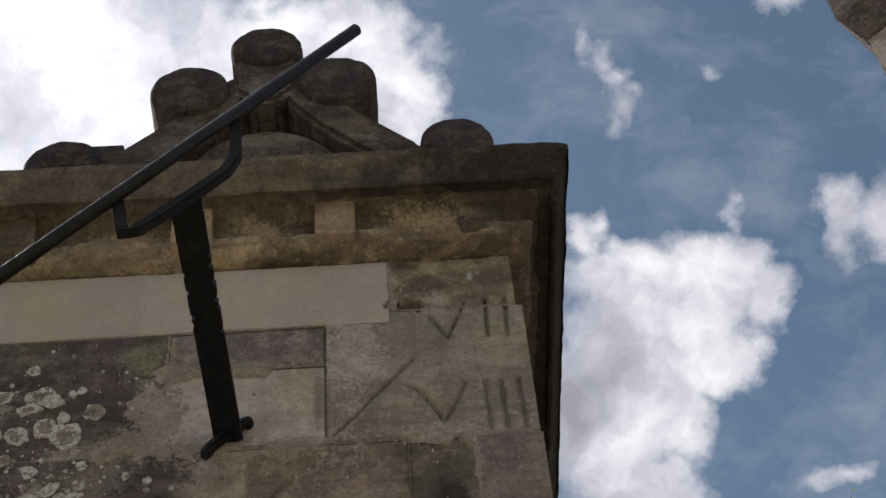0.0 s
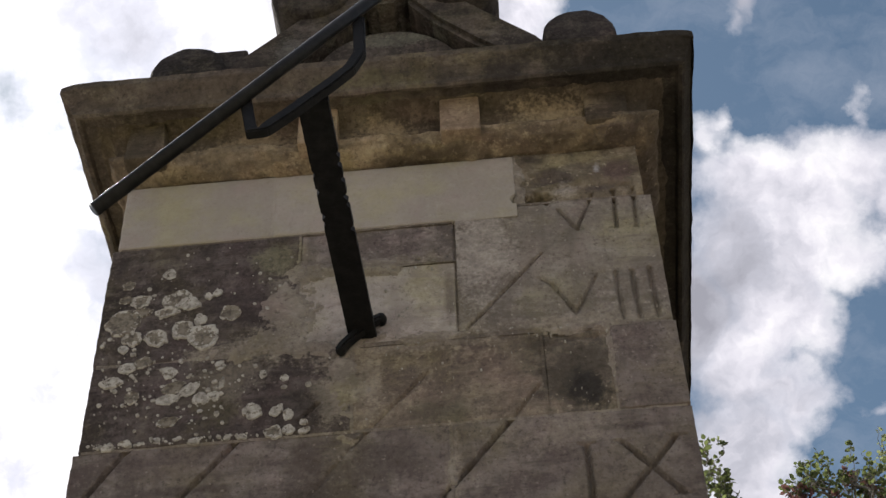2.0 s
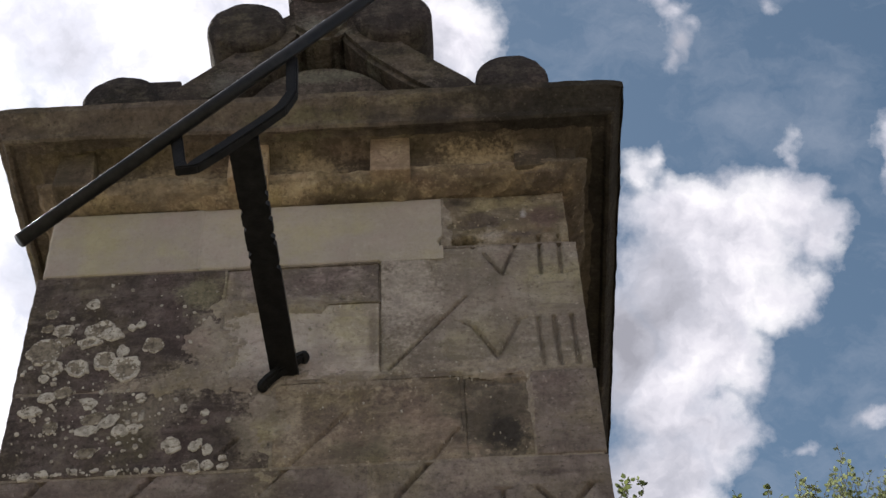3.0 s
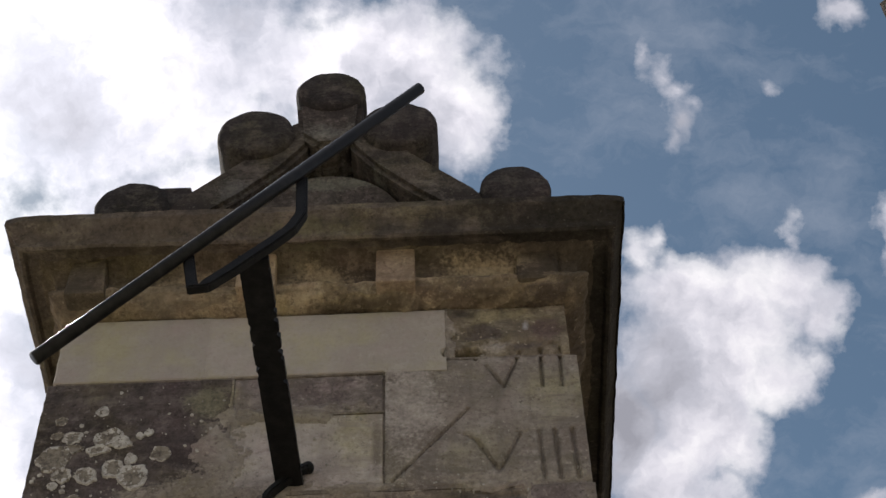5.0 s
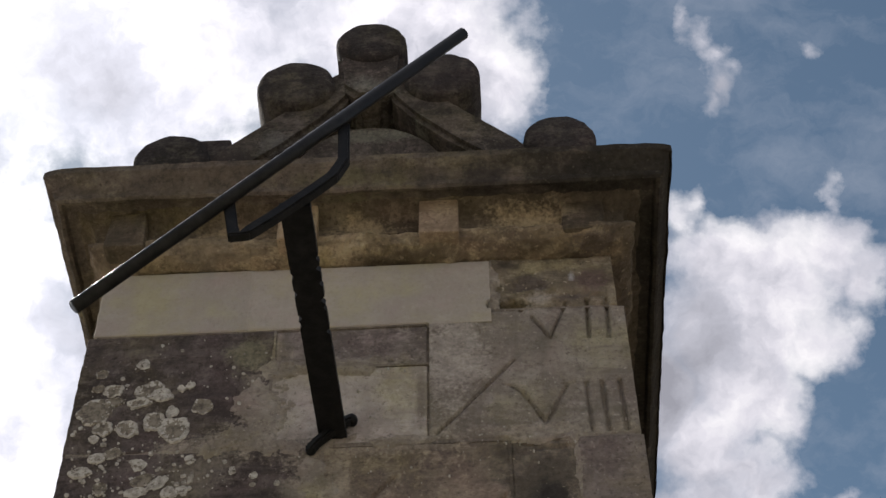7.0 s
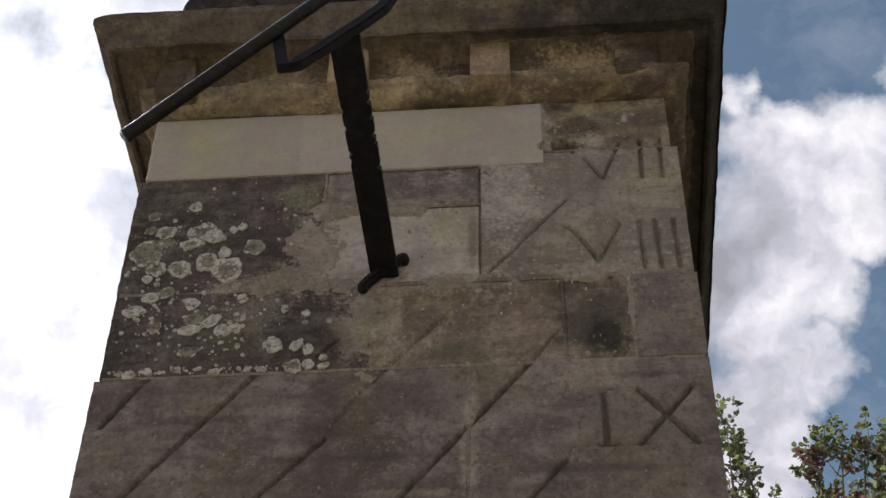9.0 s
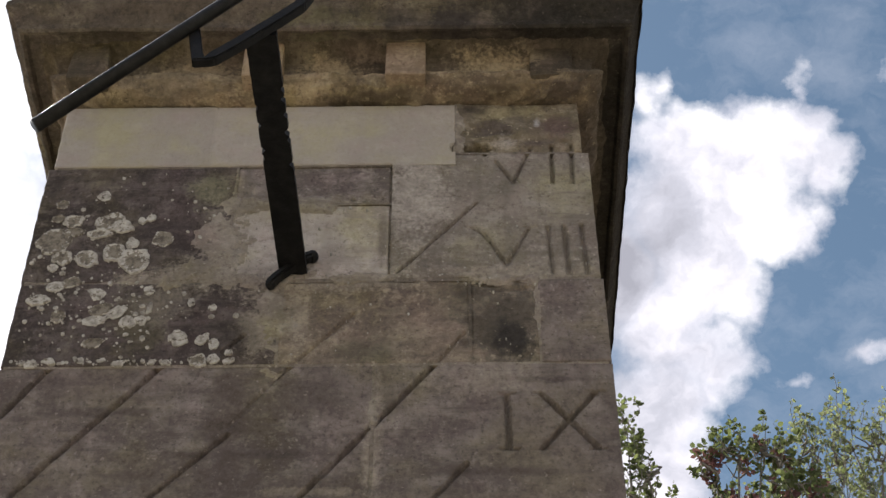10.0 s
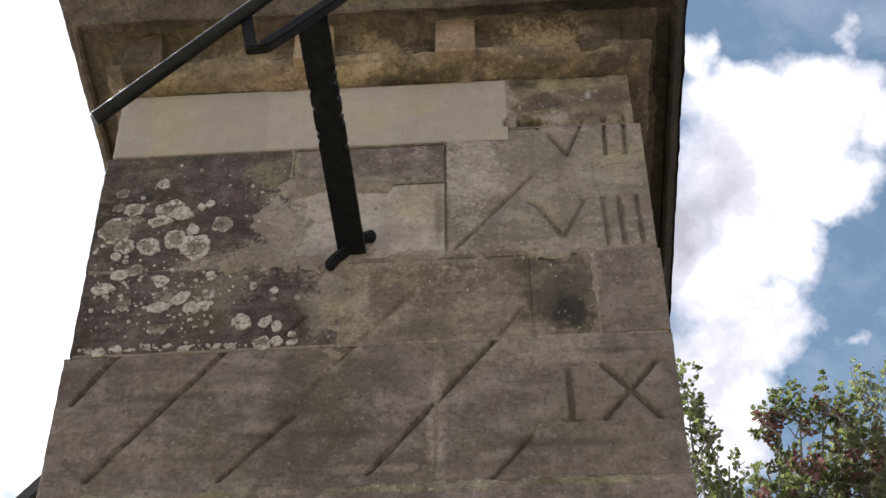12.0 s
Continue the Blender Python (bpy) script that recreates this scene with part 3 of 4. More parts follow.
for i, (x, z, a, b) in enumerate(((-0.03, 3.90, 0.11, 0.022), (-0.13, 3.702, 0.15, 0.022), (-0.052, 3.61, 0.035, 0.09), (0.31, 3.700, 0.125, 0.012),
                                  (0.392, 3.63, 0.012, 0.06), (0.255, 4.09, 0.014, 0.07), (-0.052, 3.485, 0.018, 0.014), (0.112, 3.40, 0.008, 0.05), (0.10, 3.702, 0.08, 0.012), (-0.19, 3.73, 0.05, 0.03))):
    smear(x, z, a, b, i * 4.7, 0.0015 if i > 2 else 0.0025)

smear(-0.168, 3.785, 0.046, 0.11, 33.0, 0.0014, M_SKIM, "pale ragged mortar skim beside the iron arm")
for i, (x, a) in enumerate(((-0.38, 0.08), (-0.20, 0.10), (0.02, 0.14), (0.22, 0.11), (0.39, 0.075))):
    smear(x, 3.199 + 0.003 * (i % 2), a, 0.012, 80 + i * 3.1, 0.003, M_MOSSY, "mossy cream mortar along the course joint")

# ---------------------------------------------------------------- cornice
# profile as (outward, z): outward 0 is the face
BED = [(-0.02, 4.176), (0.006, 4.174), (0.022, 4.178), (0.036, 4.188), (0.045, 4.201), (0.048, 4.212), (0.043, 4.222), (0.034, 4.230)]
BAND = [(0.026, 4.226), (0.034, 4.232), (0.034, 4.246), (0.038, 4.260), (0.047, 4.274), (0.062, 4.284), (0.080, 4.290)]
CORONA = [
    (0.026, 4.289), (0.060, 4.288), (0.095, 4.287), (0.100, 4.277), (0.107, 4.275), (0.112, 4.280), (0.113, 4.292), (0.122, 4.312),
    (0.131, 4.328), (0.135, 4.336), (0.135, 4.353), (0.128, 4.361), (0.02, 4.43), (-0.1, 4.47),
]


def ring_bm(profile, half, y0, y1, seed=1.0, wear=0.006, cap=False):
    """Sweeps a profile round the four sides of the pillar."""
    bm = bmesh.new()
    loops = []
    for o, z in profile:
        hx, a, b = half + o, y0 - o, y1 + o
        pts = []
        for (xa, ya), (xb, yb) in (((-hx, a), (hx, a)), ((hx, a), (hx, b)), ((hx, b), (-hx, b)), ((-hx, b), (-hx, a))):
            n = 150
            pts += [(xa + (xb - xa) * k / n, ya + (yb - ya) * k / n, z) for k in range(n)]
        loops.append([bm.verts.new(c) for c in pts])
    m = len(loops[0])
    for a, b in zip(loops, loops[1:]):
        for i in range(m):
            j = (i + 1) % m
            bm.faces.new((a[i], a[j], b[j], b[i]))
    if cap:
        bm.faces.new(loops[-1])
    rough_up(bm, wear * 0.7, 9, seed)
    rough_up(bm, wear * 0.45, 38, seed + 4)
    for v in bm.verts:
        v.co.z += 0.003 * max(0.0, -v.co.x / 0.6)
        off = half + 0.135 - abs(v.co.x)
        if cap and off < 0.04 and v.co.z > 4.33:
            v.co.z -= 0.012 * (1 - off / 0.04) ** 2
    return bm


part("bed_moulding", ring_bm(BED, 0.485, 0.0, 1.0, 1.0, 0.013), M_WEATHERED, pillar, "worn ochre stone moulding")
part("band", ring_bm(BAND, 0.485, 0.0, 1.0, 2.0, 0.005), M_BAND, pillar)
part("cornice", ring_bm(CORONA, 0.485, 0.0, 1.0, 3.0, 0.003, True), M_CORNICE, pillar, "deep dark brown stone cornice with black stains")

DENTIL = box_bm(-0.038, 0.038, -0.068, -0.02, 4.186, 4.290, 0.005)
rough_up(DENTIL, 0.002, 30)
me_d = bpy.data.meshes.new("dentil")
DENTIL.to_mesh(me_d)
me_d.materials.append(M_OCHRE)
for x in (-0.118, 0.158):
    d = new("dentil", me_d)
    d.parent, d.matrix_local = pillar, pose(x, 0, 0)
b = box_bm(-0.042, 0.042, -0.054, -0.02, 4.195, 4.290, 0.010)
rough_up(b, 0.006, 20)
part("dentil", b, M_BAND, pillar, "dark worn dentil block").location = (0.440, 0, 0)
b = box_bm(-0.038, 0.038, -0.066, -0.02, 4.188, 4.290, 0.008)
rough_up(b, 0.005, 20, 2.0)
part("dentil", b, M_BAND, pillar, "dark worn dentil block").location = (-0.455, 0, 0)

# ---------------------------------------------------------------- scrolled cap


def roll_bm(x, z, r, y0, y1, seed, chip=2.0):
    """A stone roll that lies from front to back, with a softly domed front."""
    bm = bmesh.new()
    n = 40
    rings = []
    stations = [(y0 - 0.004, 0.0), (y0 - 0.003, 0.55), (y0, 0.86), (y0 + 0.008, 0.965), (y0 + 0.022, 1.0)]
    k = 12
    stations += [(y0 + 0.022 + (y1 - y0 - 0.03) * i / k, 1.0) for i in range(1, k + 1)] + [(y1, 0.0)]
    for y, s in stations:
        rings.append([bm.verts.new((x + r * s * math.cos(a), y, z + r * s * math.sin(a))) for a in [2 * math.pi * i / n for i in range(n)]])
    for a, b in zip(rings, rings[1:]):
        for i in range(n):
            j = (i + 1) % n
            bm.faces.new((a[i], a[j], b[j], b[i]))
    bmesh.ops.remove_doubles(bm, verts=bm.verts[:], dist=1e-5)
    for v in bm.verts:
        over = ((v.co.x - x) * 0.66 + (v.co.z - z) * 0.75) - chip * r
        if over > 0:
            v.co.x -= over * 0.66
            v.co.z -= over * 0.75
    rough_up(bm, 0.003, 9, seed)
    rough_up(bm, 0.0022, 40, seed + 2)
    return bm


def slab_bm(points, y0, y1, bevel=0.006):
    """An upright slab: an outline in x, z between two depths."""
    bm = bmesh.new()
    f = bm.faces.new([bm.verts.new((x, y0, z)) for x, z in points])
    r = bmesh.ops.extrude_face_region(bm, geom=[f])
    for v in r["geom"]:
        if isinstance(v, bmesh.types.BMVert):
            v.co.y = y1
    bmesh.ops.recalc_face_normals(bm, faces=bm.faces[:])
    if bevel:
        bmesh.ops.bevel(bm, geom=bm.edges[:], offset=bevel, segments=2, affect="EDGES")
    return bm


for i, (x, z, r) in enumerate(((0.0, 5.029, 0.083), (-0.170, 4.869, 0.091), (0.163, 4.880, 0.089), (-0.425, 4.606, 0.084), (0.418, 4.618, 0.079))):
    part("roll", roll_bm(x, z, r, 0.03, 0.95, i * 3.3, 0.84 if i == 4 else 2.0), M_BLACK, pillar, "blackened stone scroll roll", True)
part("gable", slab_bm([(-0.46, 4.42), (0.46, 4.42), (0.40, 4.58), (0.20, 4.78), (0.10, 4.89), (0.0, 5.01), (-0.10, 4.89), (-0.20, 4.78), (-0.40, 4.58)], 0.14, 0.94), M_BLACK, pillar)
for s in (-1, 1):
    part("raking_band", slab_bm([(s * 0.03, 4.97), (s * 0.045, 4.83), (s * 0.10, 4.745), (s * 0.185, 4.65), (s * 0.30, 4.54), (s * 0.39, 4.54), (s * 0.335, 4.645), (s * 0.20, 4.785), (s * 0.12, 4.90)], 0.05, 0.20, 0.012), M_CREST, pillar)
b = box_bm(-0.43, -0.302, 0.05, 0.5, 4.45, 4.690, 0.008)
rough_up(b, 0.004, 14)
part("block", b, M_BLACK, pillar)
arch = [(0.17 * math.cos(a), 4.585 + 0.175 * math.sin(a)) for a in [math.pi * i / 16 for i in range(17)]]
part("tympanum", slab_bm(arch + [(-0.17, 4.40), (0.17, 4.40)], 0.085, 0.2, 0.008), M_CREST, pillar)
b = slab_bm([(-0.078, 4.99), (-0.07, 4.86), (-0.03, 4.815), (0.03, 4.815), (0.07, 4.86), (0.078, 4.99)], 0.040, 0.2, 0.012)
rough_up(b, 0.004, 14)
part("keystone", b, M_CREST, pillar)

# ---------------------------------------------------------------- iron gnomon
gnomon = tagged(holder("gnomon", (-0.03, 0, 3.72)), "black iron gnomon rod on a flat bracket arm", "gnomon")


def rod_bm(a, b, r, n=20):
    a, b = Vector(a), Vector(b)
    d = b - a
    bm = bmesh.new()
    bmesh.ops.create_cone(bm, cap_ends=True, segments=n, radius1=r, radius2=r, depth=d.length, matrix=Matrix.Translation((a + b) / 2) @ d.to_track_quat("Z", "Y").to_matrix().to_4x4())
    return bm


def bar_bm(path, w, h, side, bevel=0.002):
    """A flat bar along a path: w across side, h across the rest."""
    bm = bmesh.new()
    side = Vector(side).normalized()
    rings = []
    pts = [Vector(p) for p in path]
    for i, p in enumerate(pts):
        d = (pts[min(i + 1, len(pts) - 1)] - pts[max(i - 1, 0)]).normalized()
        s = (side - d * side.dot(d)).normalized()
        u = d.cross(s)
        rings.append([bm.verts.new(p + s * a * w / 2 + u * b * h / 2) for a, b in ((-1, -1), (1, -1), (1, 1), (-1, 1))])
    for a, b in zip(rings, rings[1:]):
        for i in range(4):
            j = (i + 1) % 4
            bm.faces.new((a[i], a[j], b[j], b[i]))
    bm.faces.new(rings[0][::-1])
    bm.faces.new(rings[-1])
    bmesh.ops.recalc_face_normals(bm, faces=bm.faces[:])
    if bevel:
        bmesh.ops.bevel(bm, geom=bm.edges[:], offset=bevel, segments=2, affect="EDGES")
    return bm


def attach(ob, parent):
    ob.parent = parent
    ob.matrix_parent_inverse = Matrix.Translation(-parent.location)
    return ob


GY = -0.55
attach(link("rod", rod_bm((-0.342, GY, 3.463), (0.224, GY, 4.132), 0.0106, 28), M_ROD, None, "round iron rod", True), gnomon)
# pale metal bead added as the rod's upper glint, but for its top end
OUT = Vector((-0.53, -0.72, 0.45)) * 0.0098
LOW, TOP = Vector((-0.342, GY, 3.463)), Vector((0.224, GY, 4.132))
attach(link("worn_edge", rod_bm(LOW + OUT, LOW.lerp(TOP, 0.76) + OUT, 0.0013, 10), M_GLINT, None, "thin bright bead added as the glint on the rod", True), gnomon)
BY = GY + 0.014
attach(link("bracket", bar_bm([(-0.144, BY, 3.704), (-0.130, BY, 3.621), (-0.110, BY, 3.629), (-0.074, BY, 3.664), (-0.048, BY, 3.692), (-0.019, BY, 3.722), (0.014, BY, 3.760), (0.029, BY, 3.797), (0.026, BY, 3.893)], 0.018, 0.0185, (0, 1, 0), 0.0025), M_IRON), gnomon)


def arm_bm():
    """The flat arm, straight out of the wall, with filed notches along both edges."""
    a, b = Vector((-0.034, 0.01, 3.722)), Vector((-0.0445, GY + 0.022, 3.7045))
    n = 150
    rows = []
    bm = bmesh.new()
    nicks = [(0.50, 0.006, 1), (0.53, 0.004, -1), (0.56, 0.006, -1), (0.60, 0.004, 1), (0.63, 0.007, 1), (0.66, 0.005, -1), (0.70, 0.005, 1), (0.73, 0.004, -1), (0.76, 0.006, 1), (0.80, 0.004, 1)]
    for i in range(n + 1):
        k = i / n
        c = a.lerp(b, k)
        w = [0.0235, 0.0246]
        for at, deep, sd in nicks:
            if abs(k - at) < 0.012:
                w[sd > 0] -= deep * (1 - abs(k - at) / 0.012) ** 0.5
        w[0] += 0.0008 * noise.noise(Vector((k * 40, 0, 0)))
        w[1] += 0.0008 * noise.noise(Vector((k * 40, 5, 0)))
        rows.append([bm.verts.new(c + Vector((x, 0, z))) for x, z in ((-w[0], -0.006), (w[1], -0.006), (w[1], 0.006), (-w[0], 0.006))])
    for p, q in zip(rows, rows[1:]):
        for i in range(4):
            j = (i + 1) % 4
            bm.faces.new((p[i], p[j], q[j], q[i]))
    bm.faces.new(rows[0][::-1])
    bm.faces.new(rows[-1])
    bmesh.ops.recalc_face_normals(bm, faces=bm.faces[:])
    return bm


attach(link("arm", arm_bm(), M_IRON, None, "flat iron arm with filed notches"), gnomon)
attach(link("base_plate", bar_bm([(-0.074, -0.004, 3.680), (-0.064, -0.012, 3.690), (-0.036, -0.014, 3.717), (-0.012, -0.012, 3.742), (0.0, -0.006, 3.753)], 0.022, 0.015, (0, 1, 0), 0.004), M_IRON), gnomon)
for x, z, r in ((-0.070, 3.684, 0.0095), (-0.001, 3.751, 0.0105)):
    bm = bmesh.new()
    bmesh.ops.create_uvsphere(bm, u_segments=16, v_segments=10, radius=r, matrix=Matrix.Translation((x, -0.006, z)) @ Matrix.Diagonal((1, 1.3, 1, 1)))
    attach(link("bolt", bm, M_IRON, None, "", True), gnomon)

# ---------------------------------------------------------------- lichen on the stones


def crust_into(bm, x, z, a, b, tilt, kind, seed):
    """A crust of lichen with a ragged outline. kind 0: pale all over, 1: pale rim and duller heart, 2: old and dull with a broken rim."""
    small = a < 0.0065
    n, steps = (14, (1.0, 0.9, 0.5)) if small else (64, (1.0, 0.95, 0.86, 0.76, 0.66, 0.54, 0.40, 0.24))
    ct, st = math.cos(radians(tilt)), math.sin(radians(tilt))
    rag = 0.22 if small else 0.30
    loops = []
    for s in steps:
        loop = []
        for i in range(n):
            t = 2 * math.pi * i / n
            q = Vector((math.cos(t), math.sin(t), seed * 1.37))
            w = 1 + rag * noise.noise(q * 1.3) + (0 if small else 0.13 * noise.noise(q * 2.8) + 0.07 * noise.noise(q * 8.0))
            u, v = a * s * w * math.cos(t), b * s * w * math.sin(t)
            px, pz = u * ct - v * st, u * st + v * ct
            g = noise.noise(Vector((px * 260, pz * 260, seed)))
            rim = math.exp(-((s - 0.86) / 0.12) ** 2)
            h = -0.006 if s == 1.0 else min(1.0, 0.3 + a / 0.02) * (0.0010 + (0.0016 * rim if kind else 0.0008)) + 0.0009 * g
            loop.append(bm.verts.new((x + px, -0.0012 - h, z + pz)))
        loops.append(loop)
    for k, (p, q) in enumerate(zip(loops, loops[1:])):
        for i in range(n):
            j = (i + 1) % n
            f = bm.faces.new((p[i], p[j], q[j], q[i]))
            c = f.calc_center_median() - Vector((x, 0, z))
            g = noise.noise(Vector((c.x * 120, c.z * 120, seed + 9))) + 0.5 * noise.noise(Vector((c.x * 330, c.z * 330, seed)))
            depth = k / len(steps)
            if kind == 0:
                dull = g + 0.35 * depth > 0.52
            elif kind == 1:
                dull = g + 1.5 * depth > 0.66
            else:
                dull = g + 1.7 * depth > 0.10
            f.material_index = int(dull and not small)
    f = bm.faces.new(loops[-1])
    f.material_index = 0 if small else int(kind > 0)


# x, z, half width, half height, tilt, kind
ROSETTES = [
    (-0.389, 3.918, 0.0138, 0.0123, 15, 0), (-0.437, 3.852, 0.0199, 0.0165, 10, 1), (-0.371, 3.850, 0.0283, 0.0239, 5, 1), (-0.346, 3.838, 0.0229, 0.0149, -10, 0), (-0.386, 3.820, 0.0208, 0.0118, 8, 1),
    (-0.324, 3.794, 0.0113, 0.0146, 0, 0), (-0.464, 3.800, 0.0322, 0.0351, 20, 2), (-0.430, 3.824, 0.0167, 0.0118, 0, 2), (-0.442, 3.759, 0.0175, 0.0172, 5, 1), (-0.400, 3.757, 0.0195, 0.0229, 0, 1),
    (-0.352, 3.773, 0.0226, 0.0231, 0, 1), (-0.314, 3.750, 0.0275, 0.0314, 0, 1), (-0.270, 3.805, 0.0206, 0.0190, 0, 2), (-0.463, 3.897, 0.0127, 0.0107, 20, 2), (-0.298, 3.860, 0.0094, 0.0075, 40, 0),
    (-0.313, 3.854, 0.0073, 0.0075, 30, 0), (-0.424, 3.884, 0.0053, 0.0061, 0, 0), (-0.465, 3.859, 0.0126, 0.0090, 0, 2), (-0.456, 3.735, 0.0092, 0.0099, 0, 0), (-0.443, 3.687, 0.0162, 0.0125, 0, 0),
    (-0.468, 3.656, 0.0201, 0.0123, 0, 0), (-0.416, 3.698, 0.0162, 0.0125, 10, 2), (-0.367, 3.668, 0.0130, 0.0151, 30, 0), (-0.356, 3.631, 0.0219, 0.0135, 25, 2), (-0.365, 3.606, 0.0198, 0.0120, 8, 0),
    (-0.331, 3.624, 0.0218, 0.0121, 38, 0), (-0.309, 3.603, 0.0138, 0.0120, 30, 0), (-0.286, 3.607, 0.0118, 0.0093, 0, 0), (-0.280, 3.677, 0.0090, 0.0110, 0, 0), (-0.427, 3.617, 0.0119, 0.0147, 0, 2),
    (-0.217, 3.563, 0.0175, 0.0182, 10, 0), (-0.176, 3.561, 0.0145, 0.0104, 42, 0), (-0.157, 3.550, 0.0087, 0.0129, 0, 0), (-0.180, 3.512, 0.0163, 0.0140, 0, 1), (-0.154, 3.516, 0.0105, 0.0114, 20, 0),
    (-0.130, 3.531, 0.0077, 0.0064, 0, 0), (-0.129, 3.512, 0.0096, 0.0063, 15, 0), (-0.204, 3.647, 0.0069, 0.0095, 0, 0), (-0.166, 3.634, 0.0079, 0.0081, 0, 0), (-0.125, 3.615, 0.0059, 0.0067, 0, 0),
    (-0.166, 3.613, 0.0059, 0.0053, 0, 0), (-0.360, 3.554, 0.0175, 0.0117, 10, 2), (-0.427, 3.514, 0.0097, 0.0076, 0, 0), (-0.376, 3.515, 0.0087, 0.0064, 0, 0), (-0.311, 3.508, 0.0115, 0.0063, 10, 0),
    (-0.231, 3.509, 0.0077, 0.0063, 0, 0), (-0.256, 3.511, 0.0058, 0.0064, 0, 0), (-0.278, 3.565, 0.0049, 0.0065, 0, 0), (-0.274, 3.634, 0.0050, 0.0148, -10, 0), (-0.455, 3.508, 0.0116, 0.0076, 20, 0),
]
for i, row in enumerate(ROSETTES):
    bm = bmesh.new()
    crust_into(bm, *row, i)
    ob = link("lichen", bm, M_LICHEN, None, "", True)
    ob.data.materials.append(M_LICHEN_OLD)
    tagged(ob, "dull grey-brown old lichen crust on dark stone" if row[5] == 2 else "pale grey crusty lichen rosette on dark stone", "lichen", "lichen rosettes")
rng = random.Random(4)
bm = bmesh.new()
for i in range(420):
    if i < 230:
        cx, cz, sp = rng.choice(((-0.42, 3.66, 0.04), (-0.37, 3.64, 0.05), (-0.30, 3.62, 0.04), (-0.40, 3.83, 0.05), (-0.44, 3.72, 0.04), (-0.33, 3.56, 0.04), (-0.33, 3.70, 0.05), (-0.29, 3.64, 0.03), (-0.44, 3.60, 0.04)))
        x, z = rng.gauss(cx, sp), rng.gauss(cz, sp * 0.8)
    elif i < 290:
        x, z = rng.uniform(-0.49, -0.2), 3.509 + rng.uniform(-0.003, 0.008)
    elif i < 320:
        x, z = rng.uniform(-0.40, -0.16), rng.uniform(3.80, 3.98)
    else:
        x, z = rng.uniform(-0.14, 0.48), rng.choice((rng.uniform(3.51, 3.69), rng.gauss(3.70, 0.015), rng.uniform(3.7, 3.9)))
    r = 0.0011 + 0.0036 * rng.random() ** 2.6
    if x > -0.12:
        r *= 0.45
    if -0.495 < x < 0.49 and 3.506 < z < 3.99:
        crust_into(bm, x, z, r * rng.uniform(0.9, 1.4), r, rng.uniform(-60, 60), 0, 1000 + i)
tagged(link("lichen_specks", bm, M_LICHEN, None, "", True), "small pale lichen specks scattered over the stones", "lichen", kind="stuff")

# ---------------------------------------------------------------- church tower corner
tower = tagged(holder("church_tower", (9.34, 8.3, 0)), "tall pale stone church tower with a moulded parapet", "church tower")


def moulded_block(profile, cx, cy, turn):
    bm = bmesh.new()
    loops = []
    for half, z in profile:
        loops.append([bm.verts.new(pose(cx, cy, 0, 0, 0, turn) @ Vector((sx * half, sy * half, z))) for sx, sy in ((-1, -1), (1, -1), (1, 1), (-1, 1))])
    for p, q in zip(loops, loops[1:]):
        for i in range(4):
            j = (i + 1) % 4
            bm.faces.new((p[i], p[j], q[j], q[i]))
    bm.faces.new(loops[0][::-1])
    bm.faces.new(loops[-1])
    return bm


attach(link("wall", moulded_block([(2.47, 0), (2.455, 17.72)], 9.34, 8.3, 45), M_SLAB), tower)
attach(link("parapet", moulded_block([(2.455, 17.72), (2.49, 17.74), (2.52, 17.82), (2.61, 18.12), (2.64, 18.2), (2.64, 19.1), (2.50, 19.2), (2.45, 20.6)], 9.34, 8.3, 45), M_DARK), tower)

# ---------------------------------------------------------------- house gable behind
house = tagged(holder("house", (-2.2, 11, 0)), "stone house with a steep dark slate gable roof", "house")
attach(link("wall", slab_bm([(-5.0, 0), (0.6, 0), (0.6, 7.1), (-2.2, 10.8), (-5.0, 7.1)], 8.1, 14, 0), M_BROWN), house)
for sd in (-1, 1):
    attach(link("roof", slab_bm([(-2.2, 10.86), (-2.2, 11.0), (-2.2 + sd * 3.1, 6.93), (-2.2 + sd * 3.1, 6.79)], 8.0, 14.1, 0), M_SLATE), house)

# ---------------------------------------------------------------- trees


def tube_into(bm, pts, r0, r1, n=6):
    rings = []
    for i, p in enumerate(pts):
        d = (pts[min(i + 1, len(pts) - 1)] - pts[max(i - 1, 0)]).normalized()
        q = d.to_track_quat("Z", "Y").to_matrix()
        r = r0 + (r1 - r0) * i / (len(pts) - 1)
        rings.append([bm.verts.new(p + q @ Vector((r * math.cos(a), r * math.sin(a), 0))) for a in [2 * math.pi * k / n for k in range(n)]])
    for a, b in zip(rings, rings[1:]):
        for i in range(n):
            j = (i + 1) % n
            bm.faces.new((a[i], a[j], b[j], b[i]))


def wander(a, b, rng, bend, n=7):
    pts = []
    off = Vector((0, 0, 0))
    for i in range(n + 1):
        k = i / n
        pts.append(a.lerp(b, k) + off * math.sin(math.pi * min(1, k * 1.0)))
        off = off * 0.7 + Vector((rng.gauss(0, bend), rng.gauss(0, bend), rng.gauss(0, bend * 0.5)))
    return pts


